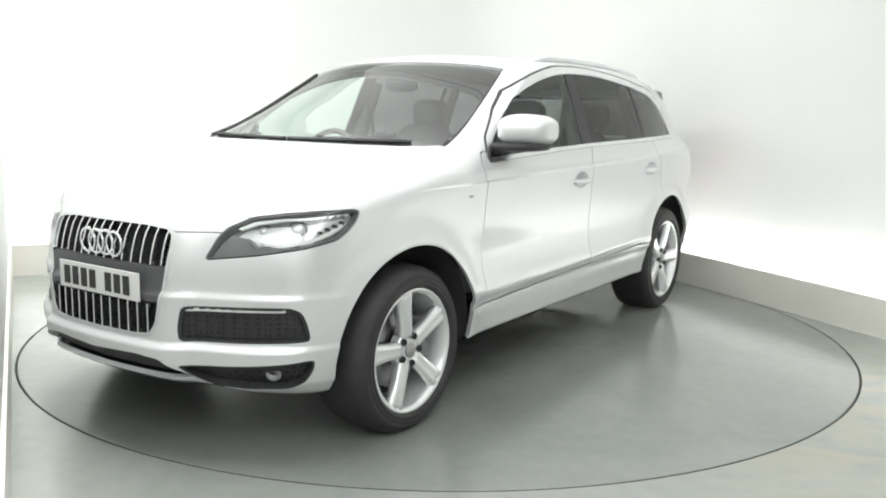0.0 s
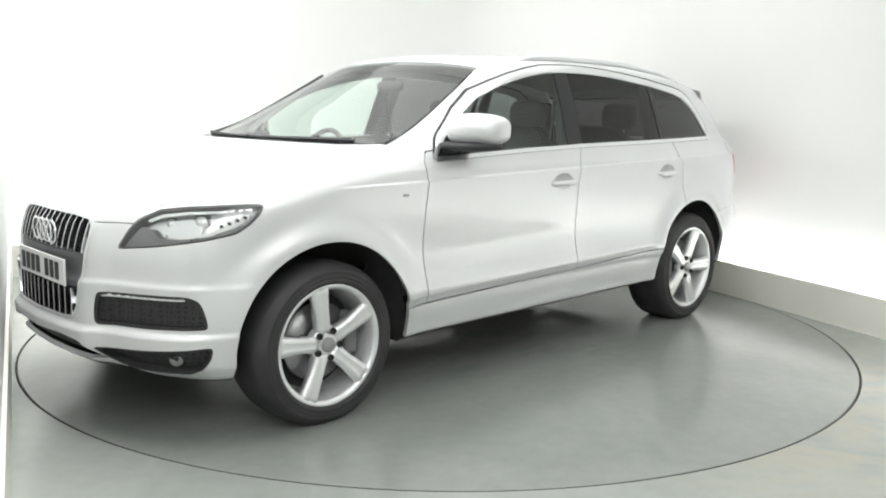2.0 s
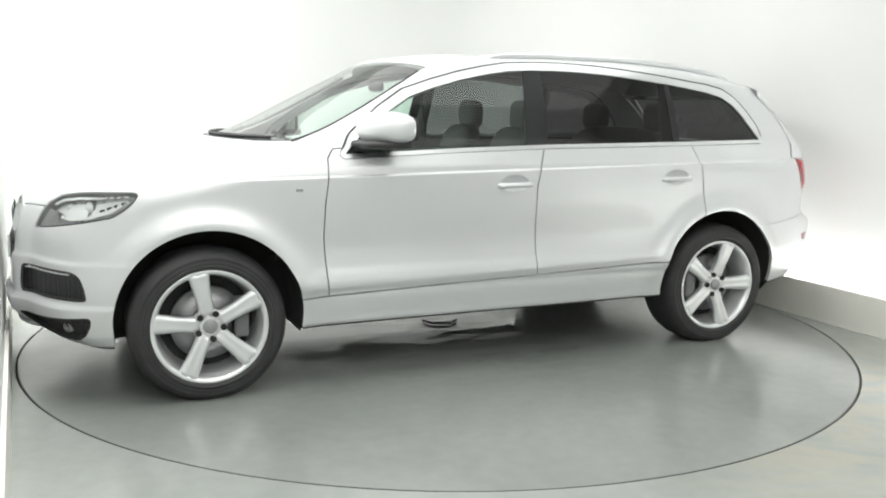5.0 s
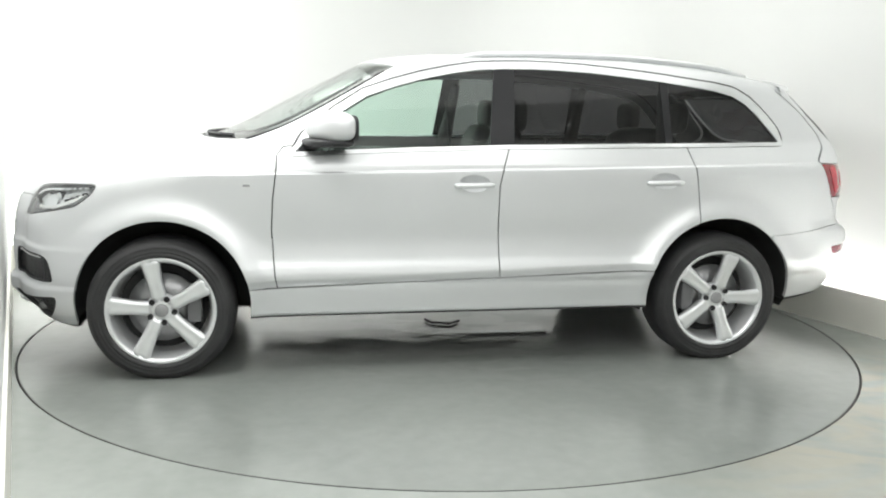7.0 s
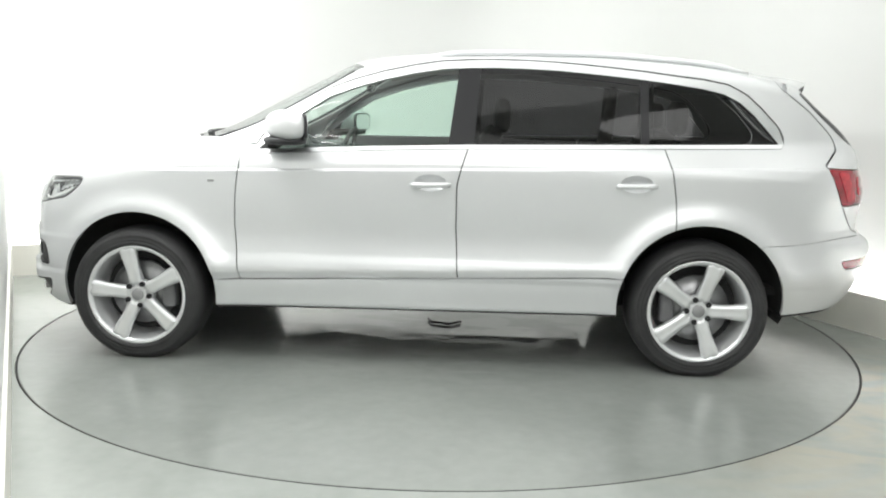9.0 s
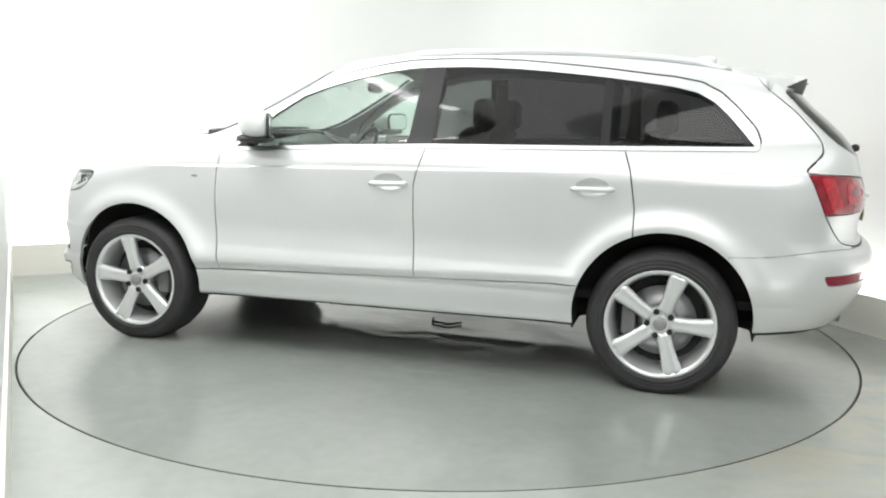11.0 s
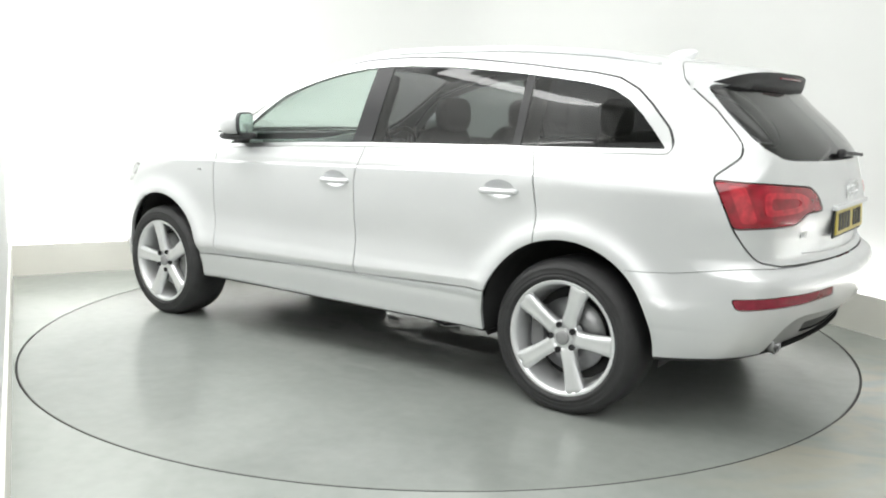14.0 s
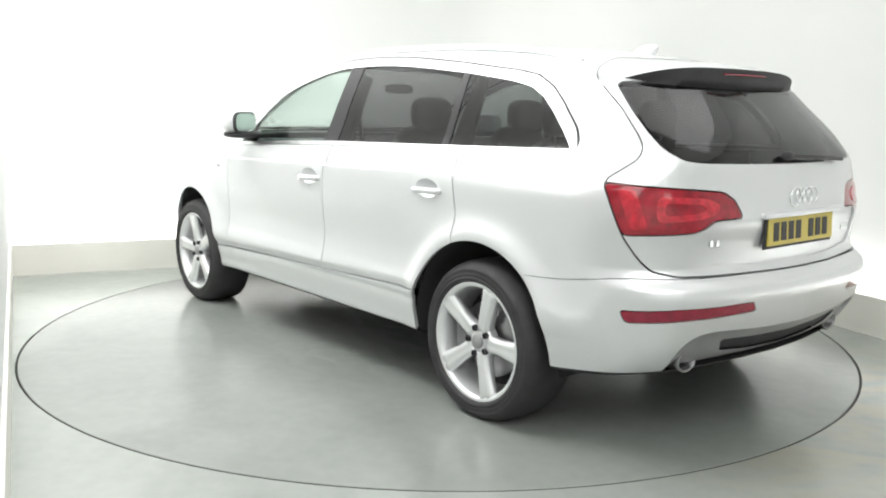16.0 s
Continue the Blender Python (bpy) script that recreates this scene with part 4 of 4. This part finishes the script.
def spoke_mesh():
    bm = bmesh.new()
    rows = []
    for k in range(9):
        s = k / 8
        rad = 0.045 + 0.217 * s
        half = 0.040 - 0.004 * math.sin(math.pi * min(1, s * 1.4)) + 0.011 * s ** 3
        front = -0.022 + 0.020 * s ** 0.8
        back = front - 0.055 + 0.02 * s
        sec = [(-half, front - 0.014), (-half * 0.72, front), (-half * 0.30, front + 0.001), (0, front - 0.003), (half * 0.30, front + 0.001), (half * 0.72, front), (half, front - 0.014), (half * 0.9, back), (-half * 0.9, back)]
        rows.append([bm.verts.new((a, b, rad)) for a, b in sec])
    for p, q in zip(rows, rows[1:]):
        for i in range(9):
            bm.faces.new((p[i], p[(i + 1) % 9], q[(i + 1) % 9], q[i]))
    bm.faces.new(rows[0])
    bm.faces.new(rows[-1])
    bmesh.ops.recalc_face_normals(bm, faces=bm.faces[:])
    return bm


def build_wheels():
    shared = {}

    def piece(name, maker, mat, parent, m=None, label="", smooth=True):
        if name not in shared:
            ob = mesh_object(name, maker(), mat, smooth)
            shared[name] = ob.data
        else:
            ob = new(name, shared[name])
        ob.parent = parent
        if m is not None:
            ob.matrix_basis = m
        return tagged(ob, label) if label else ob

    spec = wheel_meshes()
    for ax, side, first in ((AXLE, 1, 101), (-AXLE, 1, 71.5), (AXLE, -1, 60), (-AXLE, -1, 20)):
        m = Matrix.Translation((ax, side * 0.948, HUB))
        if side < 0:
            m = m @ Matrix.Rotation(math.pi, 4, "Z")
        wheel = empty_part("wheel", CAR, m, "silver five-spoke alloy wheel with black tyre")
        for name, bm, mat, label, smooth in spec:
            piece(name, lambda bm=bm: bm, mat, wheel, None, label, smooth)
        spin = [Matrix.Rotation(radians(90 - (180 - (first + 72 * k))), 4, "Y") for k in range(5)]
        for k in range(5):
            piece("spoke", spoke_mesh, ALLOY, wheel, spin[k], "", True)
            off = Matrix.Rotation(radians(36), 4, "Y") @ spin[k]
            piece("bolt", lambda: revolve([(-0.04, 0.0145), (-0.004, 0.0145), (-0.004, 0.0115), (-0.012, 0.0105), (-0.012, 0.0005)], 12), MATT, wheel, off @ Matrix.Translation((0, -0.008, 0.062)), "", False)
        piece("hub", lambda: revolve([(-0.075, 0.080), (-0.040, 0.082), (-0.027, 0.076), (-0.022, 0.045), (-0.024, 0.001)], 40), ALLOY, wheel)
        piece("cap", lambda: revolve([(-0.03, 0.033), (-0.014, 0.033), (-0.010, 0.028), (-0.009, 0.001)], 32), DIFF_GREY, wheel, None, "round grey centre cap")
        piece("brake_disc", lambda: revolve([(-0.10, 0.06), (-0.10, 0.175), (-0.125, 0.175), (-0.125, 0.06)], 48), STEEL, wheel, None, "steel brake disc")
        piece("inner_face", lambda: revolve([(-0.15, 0.22), (-0.155, 0.001)], 40), UNDER, wheel)
        cal = box((0.07, 0.09, 0.19), (0, 0, 0), 0.015)
        piece("caliper", lambda cal=cal: cal, GREY, wheel, Matrix.Translation((-0.155 if ax > 0 else 0.155, -0.10, 0.02)), "grey brake caliper", False)
        # arch lining
        bm = bmesh.new()
        rows = []
        for k in range(25):
            t = math.pi * (k / 24) * 1.16 - 0.08 * math.pi
            x, z = ax + 0.450 * math.cos(t), max(0.365 + 0.450 * math.sin(t), 0.27)
            out = min(0.935, float(half_width(np.float64(x), np.float64(z))) - 0.03, 0.93 if ax < 0 else float(np.interp(x, [1.6, 1.98], [0.93, 0.80])))
            rows.append([bm.verts.new((x, side * y, z)) for y in (out, 0.60)])
        mid = bm.verts.new((ax, side * 0.60, 0.365))
        for p, q in zip(rows, rows[1:]):
            bm.faces.new((p[0], p[1], q[1], q[0]))
            bm.faces.new((p[1], mid, q[1]))
        part("arch_lining", bm, UNDER, CAR, "black wheel arch lining", True)


# ---- fittings ----
def blob(center, size, power=2.6, n=24, k=14, shape=None):
    """A rounded box."""
    bm = bmesh.new()
    rows = []
    f = lambda v: math.copysign(abs(v) ** (2 / power), v)
    for i in range(k + 1):
        b = -math.pi / 2 + math.pi * i / k
        row = []
        for j in range(n):
            a = 2 * math.pi * j / n
            v = Vector((f(math.cos(b)) * f(math.cos(a)) * size[0], f(math.cos(b)) * f(math.sin(a)) * size[1], f(math.sin(b)) * size[2]))
            if shape:
                v = shape(v)
            row.append(bm.verts.new(v + Vector(center)))
        rows.append(row)
    for p, q in zip(rows, rows[1:]):
        for j in range(n):
            bm.faces.new((p[j], p[(j + 1) % n], q[(j + 1) % n], q[j]))
    bmesh.ops.remove_doubles(bm, verts=bm.verts[:], dist=0.0005)
    bmesh.ops.recalc_face_normals(bm, faces=bm.faces[:])
    return bm


def upright_plate(w, h, corner, x0, x1):
    """A flat plate with rounded corners that faces along x."""
    bm = prism(rounded([(-w / 2, -h / 2), (w / 2, -h / 2), (w / 2, h / 2), (-w / 2, h / 2)], corner, 5), x0, x1)
    for v in bm.verts:
        v.co = Vector((v.co.z, v.co.x, v.co.y))
    return bm


def build_mirrors():
    for s in (1, -1):
        def shape(v, s=s):
            # rounded towards the front, lower and swept back at the outer end
            k = 1 - 0.40 * max(0, v.x / 0.095) ** 2
            return Vector((v.x - 0.45 * s * v.y, v.y * (1 - 0.12 * max(0, v.x / 0.095)), v.z * k * (1 - 0.12 * max(0, s * v.y / 0.12))))
        unit = part("door_mirror", blob((0.665, s * 1.005, 1.268), (0.095, 0.122, 0.080), 3.2, 32, 16, shape), PAINT, CAR, "white door mirror on a black foot", True)
        part("mirror_foot", blob((0.675, s * 0.970, 1.190), (0.110, 0.125, 0.024), 3.0, 24, 10, lambda v, s=s: Vector((v.x - 0.35 * s * v.y, v.y, v.z))), MATT, unit, "matt black mirror foot", True)
        part("mirror_stalk", sweep([(0.76, s * 0.86, 1.165), (0.72, s * 0.90, 1.180), (0.68, s * 0.96, 1.195)], [0.042, 0.034, 0.025], 10, 0.7), MATT, unit, "", True)
        turn = Matrix.Translation((0.571, s * 1.005, 1.264)) @ Matrix.Rotation(s * math.atan(0.45), 4, "Z")
        part("mirror_frame", upright_plate(0.196, 0.124, 0.05, -0.004, 0.012), MATT, unit, "black rim round the mirror glass", False, turn)
        part("mirror_glass", upright_plate(0.180, 0.108, 0.042, -0.007, 0.0), CHROME, unit, "silvered mirror glass", False, turn)


def build_fittings():
    for s in (1, -1):
        # roof rails
        pts = []
        for i in range(31):
            x = -0.02 - 1.74 * i / 30
            lift = 0.020 * ease(np.float64(i), 0, 3) * ease(np.float64(30 - i), 0, 3)
            y = 0.63 * (GLASS_TAPER(np.float64(x)) * 0.55 + 0.45)
            pts.append((x, s * y, float(top_height(np.float64(x), np.float64(y))) - 0.004 + float(lift)))
        rail = part("roof_rail", sweep(pts, 0.0135, 10, 1.1), TRIM, CAR, "silver roof rail", True)
        # wipers
        pts = []
        for i in range(15):
            y = (0.66 - 0.62 * i / 14) if s > 0 else (0.02 - 0.68 * i / 14)
            x = 1.345 - 0.40 * y * y - 0.022
            pts.append((x, y, float(top_height(np.float64(x), np.float64(abs(y)))) + 0.006))
        part("wiper", sweep(pts, 0.010, 6), MATT, CAR, "black windscreen wiper")
        # mouldings beside the windscreen
        edge = [(1.075, 0.797), (0.85, 0.757), (0.58, 0.702), (0.315, 0.648)]
        pts = []
        for (xa, ya), (xb, yb) in zip(edge, edge[1:]):
            for k in range(6):
                x, y = xa + (xb - xa) * k / 6, ya + (yb - ya) * k / 6
                pts.append((x, s * y, float(top_height(np.float64(x), np.float64(y))) + 0.002))
        part("screen_moulding", sweep(pts, 0.004 if s > 0 else 0.010, 8), MATT, CAR, "black moulding beside the windscreen", True)
        # exhaust tips
        tip = part("exhaust_tip", revolve([(-0.30, 0.045), (-0.02, 0.047), (-0.004, 0.050), (0.0, 0.046), (-0.006, 0.041), (-0.12, 0.040), (-0.121, 0.001)], 28, "X"), STEEL, CAR,
                   "oval chrome exhaust tip", True, Matrix.Translation((-2.352, s * 0.575, 0.392)) @ Matrix.Rotation(math.pi, 4, "Z") @ Matrix.Diagonal((1, 1.25, 0.9, 1)))
    # rear wiper
    pts = [Vector(skin_point("rear", 0.09 - 0.05 * i, 1.192 - 0.0025 * i)) + Vector((-0.022, 0, 0.008)) for i in range(11)]
    pts = [Vector((p.x, 0.09 - 0.05 * i, p.z)) for i, p in enumerate(pts)]
    w = part("rear_wiper", sweep(pts, 0.009, 6), MATT, CAR, "black rear window wiper")
    part("pivot", blob((pts[0].x + 0.004, 0.085, 1.198), (0.02, 0.035, 0.02), 2.4, 16, 8), MATT, w, "", True)
    # spoiler over the rear window
    top, low = bmesh.new(), bmesh.new()
    rows, under = [], []
    for i in range(33):
        y = -0.70 + 1.40 * i / 32
        e = abs(y) / 0.70
        xa = -1.93
        xt = -2.165 + 0.12 * e ** 2 + 0.10 * e ** 8
        zt = 1.532 - 0.045 * e ** 2 - 0.025 * e ** 8
        za = float(top_height(np.float64(xa), np.float64(abs(y))))
        g = skin_point("rear", abs(y), 1.462)
        mid = ((xa + xt) / 2, y, (za + 1.464 + 0.091 * (1 - e ** 4) ** 0.8) / 2 + 0.006)
        rows.append([top.verts.new(v) for v in ((xa, y, za + 0.001), mid, (xt, y, zt))])
        zb = 1.464
        zt = zb + (1.555 - zb) * (1 - e ** 4) ** 0.8
        rows[-1][-1].co.z = zt
        under.append([low.verts.new(v) for v in ((xt, y, zt), (xt + 0.006, y, zt * 0.5 + zb * 0.5), (xt + 0.022, y, zb), (g.x + 0.02, y, zb + 0.003))])
    for grid, bm in ((rows, top), (under, low)):
        for p, q in zip(grid, grid[1:]):
            for k in range(len(p) - 1):
                bm.faces.new((p[k], p[k + 1], q[k + 1], q[k]))
        bmesh.ops.recalc_face_normals(bm, faces=bm.faces[:])
    sp = part("spoiler", top, PAINT, CAR, "white roof spoiler with a black underside", True)
    part("spoiler_underside", low, MATT, sp, "black spoiler underside", True)
    part("brake_light", sweep([(-2.169 + 0.12 * (y / 0.64) ** 2, y, 1.530) for y in (-0.16, -0.08, 0, 0.08, 0.16)], 0.0045, 8), LENS_DARK, sp, "dark red high brake light")
    # aerial fin on the roof and small badges on the front wings
    zf = float(top_height(np.float64(-1.62), np.float64(0)))
    part("aerial_fin", blob((-1.62, 0, zf + 0.012), (0.070, 0.018, 0.032), 2.2, 20, 10, lambda v: Vector((v.x - 0.9 * max(0, v.z), v.y * (1 - 8 * max(0, v.z)), v.z))), PAINT, CAR, "white aerial fin", True)
    for s in (1, -1):
        y = float(half_width(np.float64(1.075), np.float64(0.972)))
        part("wing_badge", box((0.034, 0.004, 0.012), (1.075, s * (y + 0.001), 0.972), 0.001), DIFF_GREY, CAR, "small grey badge on the wing")
    # rear emblem, badges and plate
    emblem(CAR, skin_point("rear", 0, 1.035).x - 0.004, 1.032, -1, 0.062, 0.0055)
    # black sheet standing in for the shade beside and below the plate
    part("plate_shade", box((0.010, 0.545, 0.128), (skin_point("rear", 0.2, 0.90).x + 0.006, 0.004, 0.893), 0.003), MATT, CAR, "black sheet in place of the shade round the number plate")
    number_plate(CAR, "rear_plate", skin_point("rear", 0.2, 0.90).x - 0.0, 0.898, -1, PLATE_YELLOW, "yellow rear number plate with dark bars", 3)
    for y, n in ((0.53, 2), (-0.50, 3)):
        for i in range(n):
            yy = y - (i - (n - 1) / 2) * 0.032
            part("badge", box((0.006, 0.022, 0.026), (skin_point("rear", abs(yy), 0.868).x + (0.012 if abs(yy) < 0.58 else 0) - 0.002, yy, 0.868), 0.002), CHROME, CAR, "small chrome badge bar")
    part("handle_bar", box((0.03, 0.62, 0.022), (skin_point("rear", 0.2, 0.962).x + 0.004, 0, 0.966), 0.006), PAINT, CAR, "tailgate grip ledge above the plate")


# ---- cabin ----
def seat(x, y, w, parent_name, rest=True):
    s = empty_part(parent_name, CAR, Matrix.Translation((x, y, 0.0)), "dark grey leather seat")
    part("cushion", blob((0.05, 0, 0.62), (0.27, w, 0.085), 4), SEAT, s, "", True)
    part("backrest", blob((-0.27, 0, 0.93), (0.075, w, 0.34), 4, 24, 14, lambda v: Vector((v.x - 0.25 * v.z, v.y * (1 - 0.12 * max(0, v.z / 0.34)), v.z))), SEAT, s, "", True)
    for yy in ((0,) if w < 0.4 else (-w * 0.6, w * 0.6)):
        part("headrest", blob((-0.40, yy, 1.335), (0.05, 0.135, 0.095), 3.2, 24, 12), SEAT, s, "", True)
        for d in (-0.05, 0.05):
            part("post", sweep([(-0.385, yy + d, 1.22), (-0.395, yy + d, 1.30)], 0.007, 8), TRIM, s)


def build_cabin():
    part("cabin_floor", box((3.0, 1.46, 0.04), (-0.55, 0, 0.42)), UNDER, CAR, "dark cabin carpet")
    for y in (0.37, -0.37):
        seat(-0.05, y, 0.25, "front_seat")
    seat(-1.05, 0, 0.60, "rear_bench")
    # dashboard
    bm = bmesh.new()
    rows = []
    for i in range(17):
        y = -0.74 + 1.48 * i / 16
        hump = 0.035 * math.exp(-((y + 0.37) / 0.2) ** 2)
        sec = [(1.25 - 0.25 * y * y, 1.135), (1.00, 1.150 + hump), (0.84, 1.135 + hump), (0.76, 1.08), (0.78, 0.95), (0.88, 0.70), (1.15, 0.60)]
        rows.append([bm.verts.new((a, y, b)) for a, b in sec])
    for p, q in zip(rows, rows[1:]):
        for k in range(6):
            bm.faces.new((p[k], p[k + 1], q[k + 1], q[k]))
    bm.faces.new(rows[0])
    bm.faces.new(rows[-1])
    bmesh.ops.recalc_face_normals(bm, faces=bm.faces[:])
    part("dashboard", bm, DASH, CAR, "charcoal dashboard", True)
    part("console", box((0.75, 0.26, 0.20), (0.40, 0, 0.66), 0.04), DASH, CAR, "charcoal centre console")
    # steering wheel
    m = Matrix.Translation((0.60, -0.37, 1.06)) @ Matrix.Rotation(radians(-25), 4, "Y")
    hub = part("steering_wheel", sweep([(0.0, 0.185 * math.cos(t), 0.185 * math.sin(t)) for t in np.linspace(0, 2 * math.pi, 41)], 0.016, 10), SEAT, CAR, "dark leather steering wheel", True, m)
    part("boss", blob((0.02, 0, 0), (0.03, 0.075, 0.06), 3, 20, 10), DASH, hub, "", True)
    for a, b in (((0.01, 0.06, 0), (0, 0.18, 0.02)), ((0.01, -0.06, 0), (0, -0.18, 0.02)), ((0.01, 0, -0.05), (0, 0, -0.18))):
        part("arm", sweep([a, b], 0.014, 8), TRIM, hub)
    part("column", sweep([(0.02, 0, 0), (0.30, 0, -0.02)], 0.03, 10), DASH, hub)
    # inner roof lining, posts and rear-view mirror
    bm = bmesh.new()
    rows = []
    for i in range(25):
        x = 0.30 - 2.25 * i / 24
        rows.append([bm.verts.new((x, y, float(top_height(np.float64(x), np.float64(abs(y)))) - 0.045)) for y in np.linspace(-0.62, 0.62, 9)])
    for p, q in zip(rows, rows[1:]):
        for k in range(8):
            bm.faces.new((p[k], p[k + 1], q[k + 1], q[k]))
    part("headliner", bm, LINER, CAR, "pale cloth roof lining", True)
    part("interior_mirror", blob((0.36, 0, 1.49), (0.02, 0.115, 0.032), 3, 20, 10), BLACK, CAR, "black interior mirror", True)
    for s in (1, -1):
        for x0, x1, y0 in ((-0.26, -0.30, 0.83), (-1.20, -1.22, 0.80)):
            part("inner_post", sweep([(x0 + 0.02, s * (y0 + 0.02), 1.10), (x0, s * (y0 - 0.03), 1.25), (x1, s * (y0 - 0.13), 1.53)], [0.06, 0.045, 0.03], 8), DASH, CAR, "dark inner door post", True)
        part("door_card", box((1.6, 0.04, 0.62), (-0.20, s * 0.84, 0.86), 0.015), DASH, CAR, "dark inner door lining")
        part("door_card", box((0.72, 0.04, 0.34), (-1.37, s * 0.82, 1.00), 0.015), DASH, CAR, "dark inner side lining")
        part("belt", sweep([(-0.24, s * 0.74, 1.42), (-0.26, s * 0.70, 1.15), (-0.30, s * 0.62, 0.75)], 0.012, 6), MATT, CAR, "black seat belt")


def build_bracket():
    ob = mesh_object("floor_bracket", sweep([(-0.12, 0.075, 0.012), (-0.075, -0.005, 0.012), (0.045, -0.02, 0.012), (0.10, 0.065, 0.012)], 0.008, 8), MATT)
    return tagged(ob, "thin bent black metal handle lying on the turntable's middle", "handle")


build_skin()
build_wheels()
build_mirrors()
build_fittings()
build_cabin()
BRACKET = build_bracket()


TURN = [(0.0, 235.5), (0.5, 233.8), (1.0, 231.0), (1.5, 227.75), (2.0, 224.2), (2.5, 220.8), (3.0, 217.35), (3.5, 213.95), (4.0, 210.6), (6.5, 193.8),
        (7.0, 190.37), (7.5, 186.95), (8.0, 183.5), (8.5, 180.1), (9.0, 176.65), (11.5, 159.85), (12.0, 156.45), (12.5, 153.15), (13.0, 149.8), (13.5, 146.45),
        (14.0, 143.05), (14.5, 139.7), (15.0, 136.3), (15.5, 132.95), (16.0, 129.5)]


def motions():
    walk(TABLE, [(t, pose(0, 0, 0, 0, 0, a)) for t, a in TURN])
    walk(BRACKET, [(t, pose(0.02, 0, 0, 0, 0, a - 193)) for t, a in TURN])
    walk(CAR, [(t, pose(0, 0, 0, 0, 0, a) @ pose(0.09, 0.013, CAR_LIFT)) for t, a in TURN])


motions()
